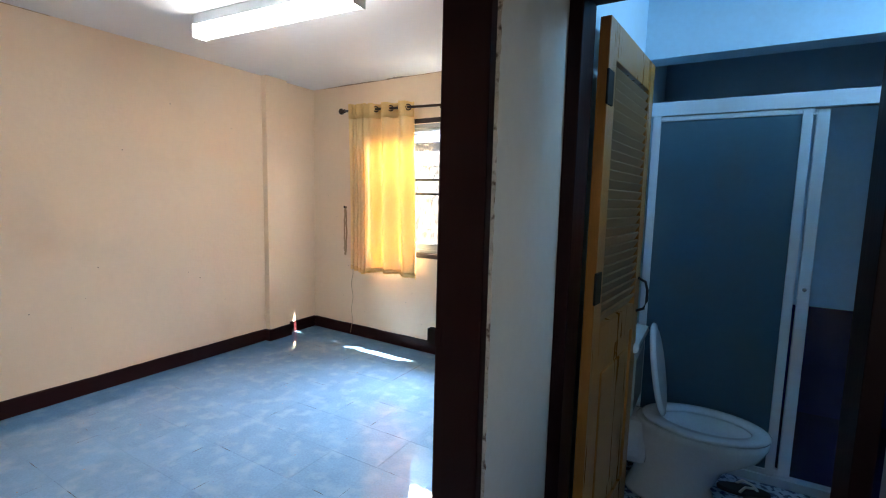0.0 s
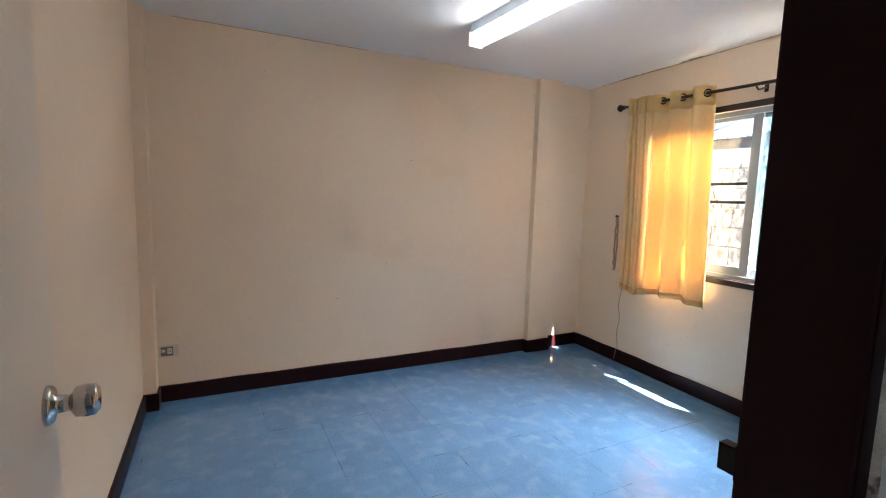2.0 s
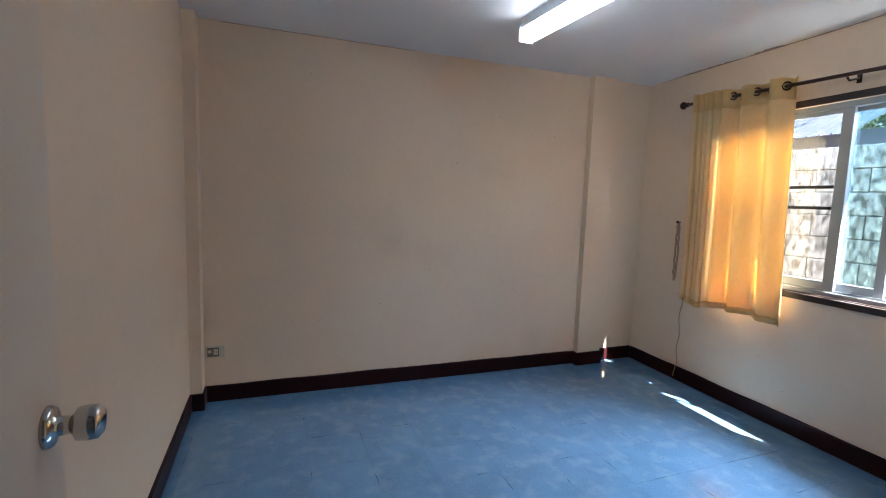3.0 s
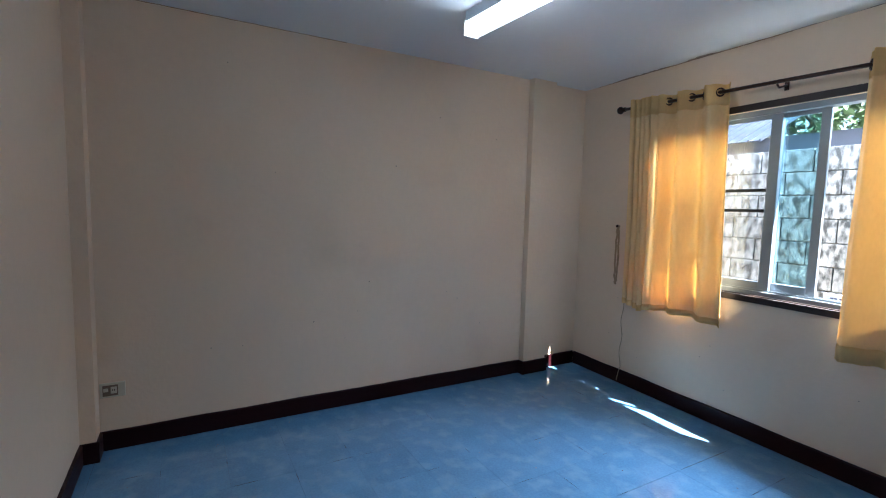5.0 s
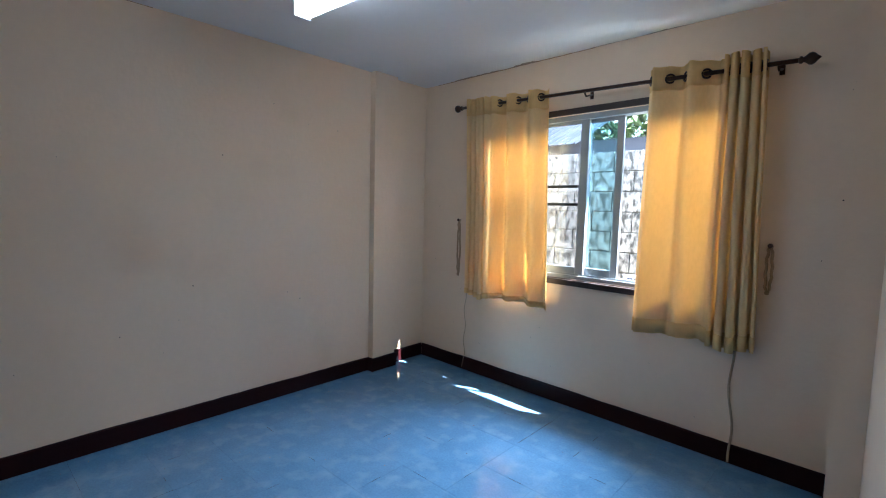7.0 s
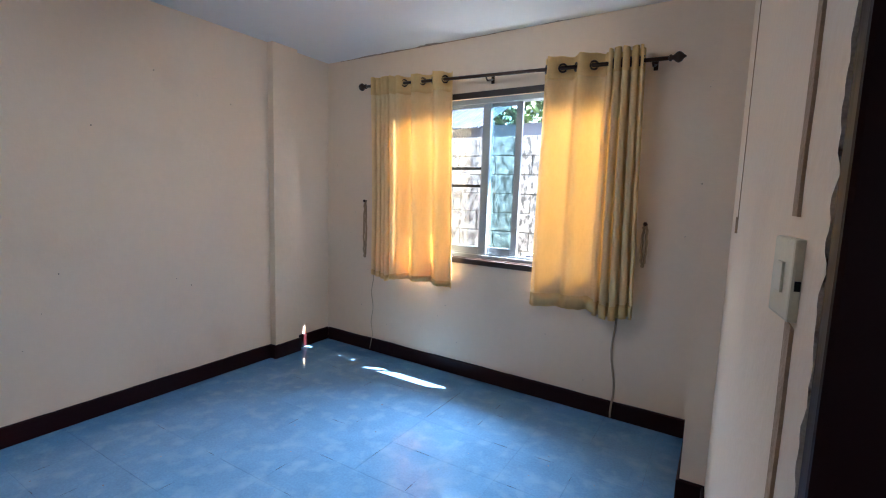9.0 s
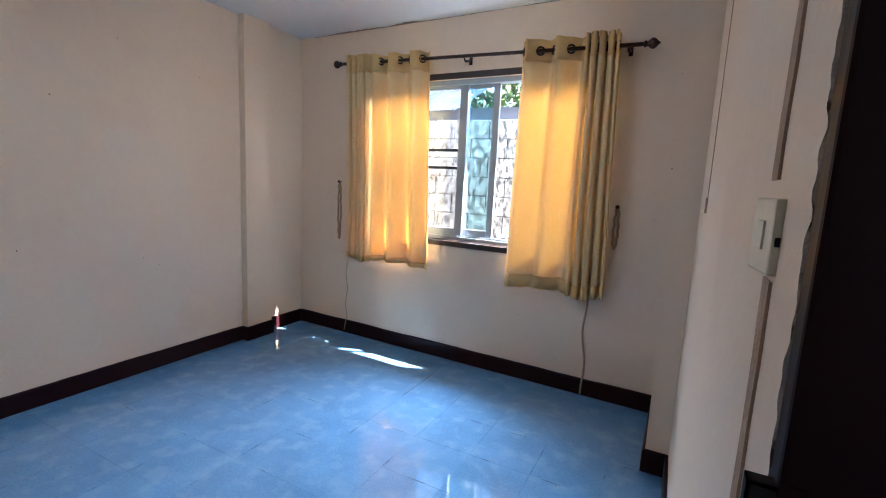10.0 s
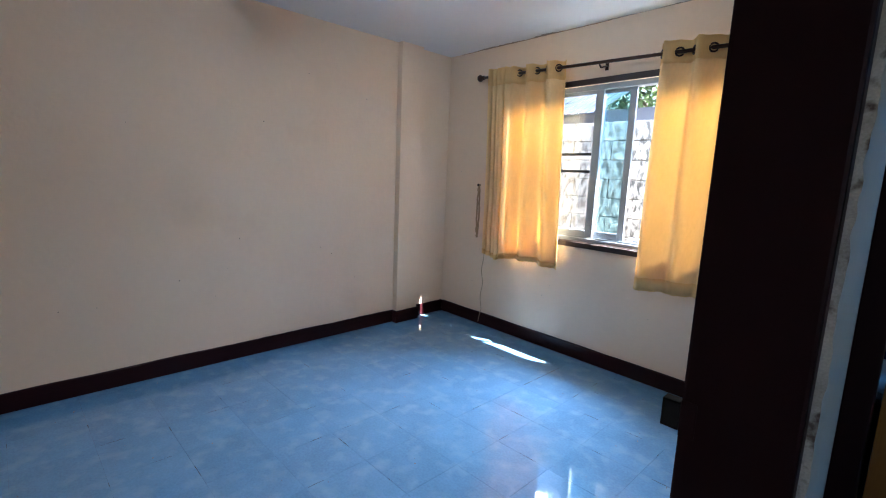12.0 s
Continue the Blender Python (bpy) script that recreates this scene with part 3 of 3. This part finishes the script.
def chase(z0, z1, y, name="wall_chase"):
    """A rough plaster-filled cut in the wall."""
    bm = bmesh.new()
    n = 40
    rows = []
    for k in range(n + 1):
        z = z0 + (z1 - z0) * k / n
        a = 0.020 + 0.006 * noise.noise((z * 14, y, 2)) + 0.003 * noise.noise((z * 50, y, 5))
        b = 0.020 + 0.006 * noise.noise((z * 13, y, 7)) + 0.003 * noise.noise((z * 47, y, 8))
        c = y + 0.006 * noise.noise((z * 4, 0, 3))
        x = 3.174 - 0.0199 * (c - 2.19)
        rows.append([bm.verts.new(p) for p in ((x + 0.004, c - a, z), (x - 0.0035, c - a, z), (x - 0.001, c, z), (x - 0.0035, c + b, z), (x + 0.004, c + b, z))])
    for p, q in zip(rows, rows[1:]):
        for k in range(4):
            bm.faces.new((p[k], p[k + 1], q[k + 1], q[k]))
    bm.faces.new(rows[0])
    bm.faces.new(rows[-1][::-1])
    return tagged(mesh(name, bm, PLASTER), "rough brown plastered wiring cut in the wall", "wall chase", kind="structure")


def ragged(name, x, y, way, z1, width, label):
    """A broken plaster edge beside a door frame; way: the side to which it stands proud."""
    bm = bmesh.new()
    n = 260
    rows = []
    for k in range(n + 1):
        z = 0.115 + (z1 - 0.115) * k / n
        w = width * (0.8 + 0.25 * noise.noise((z * 13, x, 1)) + 0.7 * noise.noise((z * 61, x, 6)))
        w = max(0.002, w)
        d = 0.0110 + 0.004 * noise.noise((z * 43, x, 2))
        rows.append([bm.verts.new(p) for p in ((x, y, z), (x + way * d, y + 0.001, z), (x + way * d * 0.6, y + w, z), (x, y + w + 0.001, z))])
    for p, q in zip(rows, rows[1:]):
        for k in range(3):
            bm.faces.new((p[k], p[k + 1], q[k + 1], q[k]))
    return tagged(mesh(name, bm, BROKEN), label, "trim", kind="structure")


ragged("trim_plaster_edge_1", 3.1745, 2.170, -1, 2.10, 0.015, "chipped pale plaster edge beside the bedroom door frame")
ragged("trim_plaster_edge_2", 3.2745, 2.170, 1, 2.10, 0.003, "chipped pale plaster edge beside the hall side of the frame")
chase(1.372, 2.10, 2.385)
chase(0.03, 1.26, 2.345)
bm = bmesh.new()
tube(bm, [(3.1455, 3.60 + 0.01 * noise.noise((z * 0.1, 0, 4)), 1.33 + z * 0.0292) for z in range(41)], 0.0026, 6)
box(bm, 3.139, 3.150, 3.588, 3.612, 1.285, 1.34, 0.002)
tagged(mesh("wall_cable", bm, PLASTER), "brown cable stub running up the wall to a clip", "cable")
bm = bmesh.new()
n = 60
pts = [(0.002, 1.35 + 1.275 * k / n, 2.497 + 0.0025 * noise.noise((k * 0.35, 0, 2))) for k in range(n + 1)]
tube(bm, pts, [0.0022 + 0.0012 * noise.noise((k * 0.6, 4, 2)) for k in range(n + 1)], 5)
tagged(mesh("ceiling_joint", bm, PLASTER), "dark open joint between ceiling and wall", "trim", kind="structure")

bm = bmesh.new()
n = 70
pts = [(0.15 + 1.5 * k / n, WB - 0.002, 2.497 + 0.002 * noise.noise((k * 0.3, 3, 2))) for k in range(n + 1)]
tube(bm, pts, [0.0026 + 0.0026 * noise.noise((k * 0.21, 9, 2)) for k in range(n + 1)], 5)
tagged(mesh("ceiling_joint", bm, PLASTER), "dark dusty joint between ceiling and window wall", "trim", kind="structure")


def specks(name, spots, size, label):
    """Nail holes and flecks on a wall: small raised lumps. spots: (place, axis of the wall)."""
    bm = bmesh.new()
    rnd = random.Random(len(spots))
    for p, axis in spots:
        s = size * rnd.uniform(0.5, 1.5)
        q = (s, s, s)
        q = tuple(0.25 * c if k == axis else c * rnd.uniform(0.7, 1.4) for k, c in enumerate(q))
        bmesh.ops.create_icosphere(bm, subdivisions=1, radius=1.0, matrix=Matrix.Translation(p) @ Matrix.Diagonal((*q, 1)))
    return tagged(mesh(name, bm, SPECK), label, "marks", kind="stuff")


rnd = random.Random(4)


def north_spot(x0, x1, z0, z1):
    x = rnd.uniform(x0, x1)
    return ((x, WB - math.tan(SKEW) * (x - 0.75), rnd.uniform(z0, z1)), 1)


specks("nail_holes", [((0.0, rnd.uniform(1.3, 4.1), rnd.uniform(0.3, 2.4)), 0) for k in range(16)] + [north_spot(2.85, 3.0, 0.4, 2.3) for k in range(5)]
       + [north_spot(0.1, 0.5, 0.3, 2.4) for k in range(7)] + [north_spot(0.6, 2.6, 0.15, 0.65) for k in range(8)], 0.0027, "small dark nail holes and flecks in the wall paint")
specks("paint_flecks", [((rnd.uniform(0.05, 3.0), rnd.uniform(1.2, 4.75), 0.0), 2) for k in range(120)], 0.0030, "pale and dark flecks stuck to the floor tiles")


def joint_chips():
    """Open, dirt-filled stretches of the joints between floor tiles."""
    bm = bmesh.new()
    rnd = random.Random(21)

    def cut(x0, y0, x1, y1):
        w = 0.0011 * rnd.uniform(0.7, 1.5)
        n = max(2, int(math.hypot(x1 - x0, y1 - y0) / 0.02))
        across = Vector((y1 - y0, x0 - x1, 0)).normalized()
        prev = None
        for k in range(n + 1):
            e = k / n
            c = Vector((x0 + (x1 - x0) * e, y0 + (y1 - y0) * e, 0.0012))
            half = across * (w * (0.35 if k in (0, n) else rnd.uniform(0.6, 1.5)))
            pair = (bm.verts.new(c - half), bm.verts.new(c + half))
            if prev:
                bm.faces.new((prev[0], pair[0], pair[1], prev[1]))
            prev = pair

    for i in range(-4, 5):
        for j in range(-3, 9):
            x, y = TX + i * PITCH, TY + j * PITCH
            if rnd.random() < 0.42:
                a = rnd.uniform(0, 0.2)
                cut(x, y + a, x, y + a + rnd.uniform(0.03, 0.13))
            if rnd.random() < 0.30:
                a = rnd.uniform(0, 0.2)
                cut(x + a, y, x + a + rnd.uniform(0.03, 0.11), y)
    cut(TX, TY + 6 * PITCH + 0.02, TX, TY + 7 * PITCH + 0.12)
    return tagged(mesh("joint_chips", bm, SOOT), "dark open chips along the floor tile joints", "marks", kind="stuff")


joint_chips()


def soot(x0, x1, depth, seed):
    """A ragged smear of soot on the ceiling along the window wall."""
    bm = bmesh.new()
    n = 90
    prev = None
    for k in range(n + 1):
        x = x0 + (x1 - x0) * k / n
        ends = min(1.0, 6.0 * min(k, n - k) / n)
        d = 0.003 + ends * depth * max(0.0, 0.45 + 0.9 * noise.noise((x * 5, seed, 0)) + 0.5 * noise.noise((x * 26, seed, 3)))
        pair = (bm.verts.new((x, WB - 0.001, H - 0.0015)), bm.verts.new((x, WB - d, H - 0.0015)))
        if prev:
            bm.faces.new((prev[0], pair[0], pair[1], prev[1]))
        prev = pair
    return tagged(mesh("soot_smear", bm, SMEAR), "ragged grey soot smear on the ceiling edge", "marks", kind="stuff")


soot(0.22, 1.35, 0.035, 4.0)
soot(1.5, 2.3, 0.012, 9.0)

# ---- bathroom ----
ANG = math.atan2(0.058, 0.65)
bd = thing("door_2", (3.345, 2.846, 0.012), "varnished orange pine louvre door standing open inwards", "door", kind="structure")
bd.rotation_euler = (0, 0, -ANG)
LW, LH, ST = 0.66, 2.0, 0.085


def bpart(name, bs, mat, parent, label="", bevel=0.003):
    bm = bmesh.new()
    for b in bs:
        box(bm, *b, bevel)
    return part(name, bm, mat, parent, label)


for y in (0, LW - ST):
    bpart("stile", [(-0.018, 0.018, y, y + ST, 0, LH)], PINE, bd)
for z0, z1 in ((0, 0.16), (0.86, 0.97), (LH - 0.12, LH)):
    bpart("rail", [(-0.018, 0.018, ST, LW - ST, z0, z1)], PINE, bd)
bpart("raised_panel", [(-0.008, 0.008, ST, LW - ST, 0.16, 0.86), (-0.015, 0.015, ST + 0.07, LW - ST - 0.07, 0.24, 0.78)], PINE, bd, bevel=0.006)
bm = bmesh.new()
box(bm, -0.031, 0.031, ST, LW - ST, -0.0048, 0.0048, 0.003)
bmesh.ops.rotate(bm, verts=bm.verts, cent=(0, 0, 0), matrix=Matrix.Rotation(radians(-60), 3, "Y"))
first = part("slat", bm, SLATWOOD, bd)
nsl = 26
first.location = (0, 0, 0.99)
for k in range(1, nsl):
    piece("slat", first.data, bd, (0, 0, 0.99 + k * 0.0338))
bm = bmesh.new()
tube(bm, [(0.018, LW - 0.04, 0.93), (0.05, LW - 0.04, 0.945), (0.06, LW - 0.04, 0.98), (0.06, LW - 0.04, 1.03), (0.05, LW - 0.04, 1.065), (0.018, LW - 0.04, 1.08)], 0.006, 8)
part("door_handle", bm, BLACKMETAL, bd, "black metal pull handle")
for z in (1.78, 1.12, 0.25):
    bpart("hinge", [(0.016, 0.024, -0.012, 0.05, z - 0.055, z + 0.055)], BLACKMETAL, bd, "black steel butt hinge")

scr = thing("shower_screen", (3.30, 4.05, 0.0), "aluminium framed shower screen with a grey panel, half open", "shower screen")
Z1 = 1.96
bpart("post", [(0.065, 0.105, 0, 0.05, 0.02, 1.89)], ALU, scr)
bpart("top_rail", [(0.02, 1.6, -0.005, 0.055, 1.888, Z1)], ALU, scr)
bpart("bottom_rail", [(0.02, 1.6, -0.005, 0.055, 0.0, 0.045)], ALU, scr)
fr = bpart("fixed_panel", [(0.715, 0.755, 0.004, 0.028, 0.045, 1.885), (0.105, 0.715, 0.004, 0.028, 1.86, 1.885), (0.105, 0.715, 0.004, 0.028, 0.045, 0.075)], ALU, scr, "aluminium panel frame")
bpart("sheet", [(0.105, 0.715, 0.013, 0.019, 0.075, 1.86)], SHOWERGLASS, fr, "dull grey translucent sheet", 0)
fr2 = bpart("sliding_panel", [(0.772, 0.822, 0.030, 0.052, 0.045, 1.885), (0.15, 0.772, 0.030, 0.052, 1.86, 1.885), (0.15, 0.772, 0.030, 0.052, 0.045, 0.075)], ALU, scr, "slid back aluminium panel frame")
bm = bmesh.new()
lathe(bm, [(0.008, 0.03), (0.010, 0.025), (0.006, 0.02)], (0.797, 0, 1.02), "y", 10)
part("lock", bm, CHROME, fr2, "small chrome lock button")

wc = thing("toilet", (3.30, 3.67, 0.0), "white porcelain toilet with its seat lid raised", "toilet")


def loft(bm, sections, steps=28, ring=False):
    """Oval rings (cx, cy, z, rx, ry), joined from below."""
    rings = [[bm.verts.new((cx + rx * math.cos(2 * math.pi * k / steps), cy + ry * math.sin(2 * math.pi * k / steps), z)) for k in range(steps)] for cx, cy, z, rx, ry in sections]
    for a, b in zip(rings, rings[1:] + (rings[:1] if ring else [])):
        for k in range(steps):
            bm.faces.new((a[k], a[(k + 1) % steps], b[(k + 1) % steps], b[k])).smooth = True
    if not ring:
        bm.faces.new(rings[0][::-1])
        bm.faces.new(rings[-1])
    return bm


part("bowl", loft(bmesh.new(), [(0.30, 0, 0, 0.20, 0.11), (0.30, 0, 0.02, 0.205, 0.115), (0.30, 0, 0.10, 0.17, 0.095), (0.33, 0, 0.20, 0.19, 0.105), (0.39, 0, 0.30, 0.26, 0.165), (0.405, 0, 0.36, 0.275, 0.185), (0.405, 0, 0.385, 0.278, 0.188), (0.41, 0, 0.392, 0.268, 0.178), (0.42, 0, 0.386, 0.19, 0.125), (0.42, 0, 0.34, 0.165, 0.105), (0.41, 0, 0.26, 0.11, 0.07)]), PORCELAIN, wc)
part("seat", loft(bmesh.new(), [(0.42, 0, 0.396, 0.262, 0.182), (0.42, 0, 0.408, 0.266, 0.186), (0.42, 0, 0.414, 0.255, 0.176), (0.425, 0, 0.414, 0.195, 0.125), (0.425, 0, 0.404, 0.185, 0.118), (0.425, 0, 0.394, 0.188, 0.12)], 28, True), PORCELAIN, wc, "white plastic seat ring")
bm = bmesh.new()
loft(bm, [(0, 0, -0.008, 0.215, 0.170), (0, 0, 0.0, 0.225, 0.180), (0, 0, 0.010, 0.22, 0.176), (0, 0, 0.016, 0.19, 0.15)])
bmesh.ops.transform(bm, matrix=pose(0.212, 0, 0.625, 0, 80, 0), verts=bm.verts)
part("lid", bm, PORCELAIN, wc, "raised white plastic lid")
bm = bmesh.new()
box(bm, -0.02, 0.128, -0.19, 0.19, 0.385, 0.74, 0.05)
box(bm, -0.02, 0.20, -0.10, 0.10, 0.16, 0.386, 0.04)
part("tank", bm, PORCELAIN, wc)
bm = bmesh.new()
box(bm, -0.02, 0.142, -0.205, 0.205, 0.74, 0.785, 0.02)
part("tank_lid", bm, PORCELAIN, wc)
bm = bmesh.new()
lathe(bm, [(0.022, 0), (0.022, 0.006), (0.016, 0.009)], (0.075, -0.05, 0.785), "z", 16)
part("flush_button", bm, CHROME, wc, "chrome flush button")

hose = thing("bidet_hose", (3.31, 3.42, 0.0), "dark bidet hose lying beside the toilet", "hose")
bm = bmesh.new()
tube(bm, [(0.0, 0.02, 0.42), (0.04, 0.0, 0.40), (0.07, -0.02, 0.30), (0.05, -0.01, 0.16), (0.08, -0.02, 0.05), (0.15, -0.05, 0.012), (0.24, -0.06, 0.010), (0.32, -0.03, 0.010)], 0.009, 8)
part("tube", bm, PORCELAIN, hose)


def slipper(x, y, turn):
    ob = thing("slipper", (x, y, 0.0), "dark rubber slipper with pale straps on the bathroom floor", "slipper", "pair of bathroom slippers")
    ob.rotation_euler = (0, 0, radians(turn))
    part("sole", loft(bmesh.new(), [(0, 0, 0, 0.115, 0.042), (0, 0, 0.015, 0.118, 0.045), (0, 0, 0.022, 0.112, 0.040)], 20), RUBBER, ob)
    for s in (-1, 1):
        bm = bmesh.new()
        tube(bm, [(0.06, 0, 0.022), (0.04, s * 0.015, 0.040), (0.0, s * 0.032, 0.045), (-0.025, s * 0.041, 0.018)], 0.006, 6)
        part("strap", bm, ENDCAP, ob, "pale rubber strap")


slipper(3.92, 3.90, 8)
slipper(4.03, 3.80, -14)

# ---- outside the window ----
YO = 6.1
structure("ground", [(-60, 60, 4.93, 90, -0.5, -0.3)], EARTH, "bare grey concrete yard outside the window", "ground")
# unseen overhang, added to trim the sun patch on the bedroom floor
bm = bmesh.new()
prism(bm, [(-3.0, 4.93), (7.0, 4.93), (7.0, 5.15), (-3.0, 5.15)], 2.46, 2.54)
tagged(mesh("eave", bm, FASCIA), "added unseen roof overhang, its edge set to trim the sun", "eave", kind="structure")
structure("roof", [(-3.0, 7.0, -2.0, 5.0, 2.75, 2.85)], SHEET, "plain sheet roof over the rooms", "roof")
bw = structure("boundary_wall", [(-6, 8, YO + 0.012, YO + 0.12, -0.3, 1.98)], MORTAR, "tall weathered concrete block boundary wall with black mould", "wall")
shed = thing("neighbour_shed", (1.0, YO + 0.2, 0.0), "neighbouring shed with a blue-grey sheet roof and dark fascia", "shed")
bm = bmesh.new()
box(bm, -7, 3.0, 0.0, 0.04, 2.00, 2.13)
part("fascia", bm, FASCIA, shed)
bm = bmesh.new()
for k in range(68):
    x0, x1 = -7 + k * 0.1, -7 + (k + 1) * 0.1 - 0.012
    box(bm, x0, x1, -0.10, 3.2, -0.012, 0.0)
    box(bm, x1, x1 + 0.012, -0.10, 3.2, -0.012, 0.012)
bmesh.ops.transform(bm, matrix=pose(0, 0, 2.145, 24, 0, 0), verts=bm.verts)
part("roof", bm, SHEET, shed, "blue-grey ribbed roof sheets")
bm = bmesh.new()
box(bm, -6.9, 2.9, 0.3, 3.0, -0.3, 2.10)
part("wall", bm, BLOCK, shed)


def tree(x, y, h, spread, seed, count):
    ob = thing("tree", (x, y, -0.3), "leafy green tree behind the boundary wall", "tree", "trees behind the wall")
    rnd = random.Random(seed)
    bm = bmesh.new()
    tube(bm, [(0.06 * math.sin(k), 0.05 * math.cos(k * 1.3), h * 0.62 * k / 6) for k in range(7)], [0.16 - 0.018 * k for k in range(7)], 9)
    tips = []
    for k in range(9):
        a = k * 2.4 + rnd.random()
        z0 = h * (0.30 + 0.034 * k)
        tip = Vector((math.cos(a) * spread * (0.5 + 0.4 * rnd.random()), math.sin(a) * spread * (0.5 + 0.4 * rnd.random()), z0 + h * (0.18 + 0.16 * rnd.random())))
        tube(bm, [(0, 0, z0), tip * 0.5 + Vector((0, 0, z0 * 0.55)), tip], [0.06, 0.035, 0.012], 6)
        tips.append(tip)
    part("trunk", bm, BARK, ob)
    vs, fs = [], []
    for k in range(count):
        c = rnd.choice(tips)
        p = c + Vector((rnd.gauss(0, 1), rnd.gauss(0, 1), rnd.gauss(0, 0.8))) * spread * 0.30
        m = Euler((rnd.uniform(-1, 1), rnd.uniform(-1, 1), rnd.uniform(0, 6.3))).to_matrix()
        s = rnd.uniform(0.05, 0.10)
        b = len(vs)
        vs += [p + m @ Vector(q) * s for q in ((-1, 0, 0), (0, -0.42, 0.1), (1, 0, -0.1), (0, 0.42, 0.1))]
        fs += [(b, b + 1, b + 2), (b, b + 2, b + 3)]
    me = bpy.data.meshes.new("crown")
    me.from_pydata([tuple(v) for v in vs], [], fs)
    me.materials.append(LEAVES)
    crown = new("crown", me)
    crown.parent = ob
    return ob


tree(0.5, 9.8, 4.8, 1.7, 3, 6000)
tree(2.9, 10.4, 5.0, 2.0, 8, 5000)
tree(-3.6, 12.5, 6.0, 2.4, 12, 4000)

# ---- the window wall and all that hangs on it, turned out of square ----
TURN = Matrix.Translation((0.755, WB, 0)) @ Matrix.Rotation(-SKEW, 4, "Z") @ Matrix.Translation((-0.75, -WB, 0))
ON_NORTH = ("wall_north", "baseboard_north", "window_1", "paper_box", "curtain", "curtain_rod", "curtain_tieback", "cable", "soot_smear", "eave")
for ob in list(scene.objects):
    if ob.parent is None and (ob.name.split(".")[0] in ON_NORTH or ob.name == "ceiling_joint.001"):
        ob.matrix_basis = TURN @ ob.matrix_basis

# ---- many alike pieces ----
bm = bmesh.new()
box(bm, 0.0004, PITCH - 0.0004, 0.0004, PITCH - 0.0004, -0.004, 0.0)
tile = bpy.data.meshes.new("tile")
bm.to_mesh(tile)
bm.free()
tile.materials.append(TILE)
X0, Y0 = TX - 6 * PITCH, TY - 4 * PITCH
for i in range(11):
    for j in range(13):
        x, y = X0 + i * PITCH, Y0 + j * PITCH
        piece("tile", tile, floor, (x + 0.0009 * noise.noise((i * 5.3, j * 4.1, 1)), y + 0.0009 * noise.noise((i * 2.3, j * 6.1, 9)), 0.0006 * noise.noise((i * 3.7, j * 2.9, 5))))

bm = bmesh.new()
box(bm, 0.004, 0.386, -0.012, 0.03, 0.004, 0.186, 0.004)
block = bpy.data.meshes.new("block")
bm.to_mesh(block)
bm.free()
block.materials.append(BLOCK)
for r in range(12):
    for c in range(20):
        piece("block", block, bw, (-3.6 + c * 0.39 + (0.195 if r % 2 else 0), YO + 0.004 * noise.noise((r, c, 3)), -0.3 + r * 0.19))
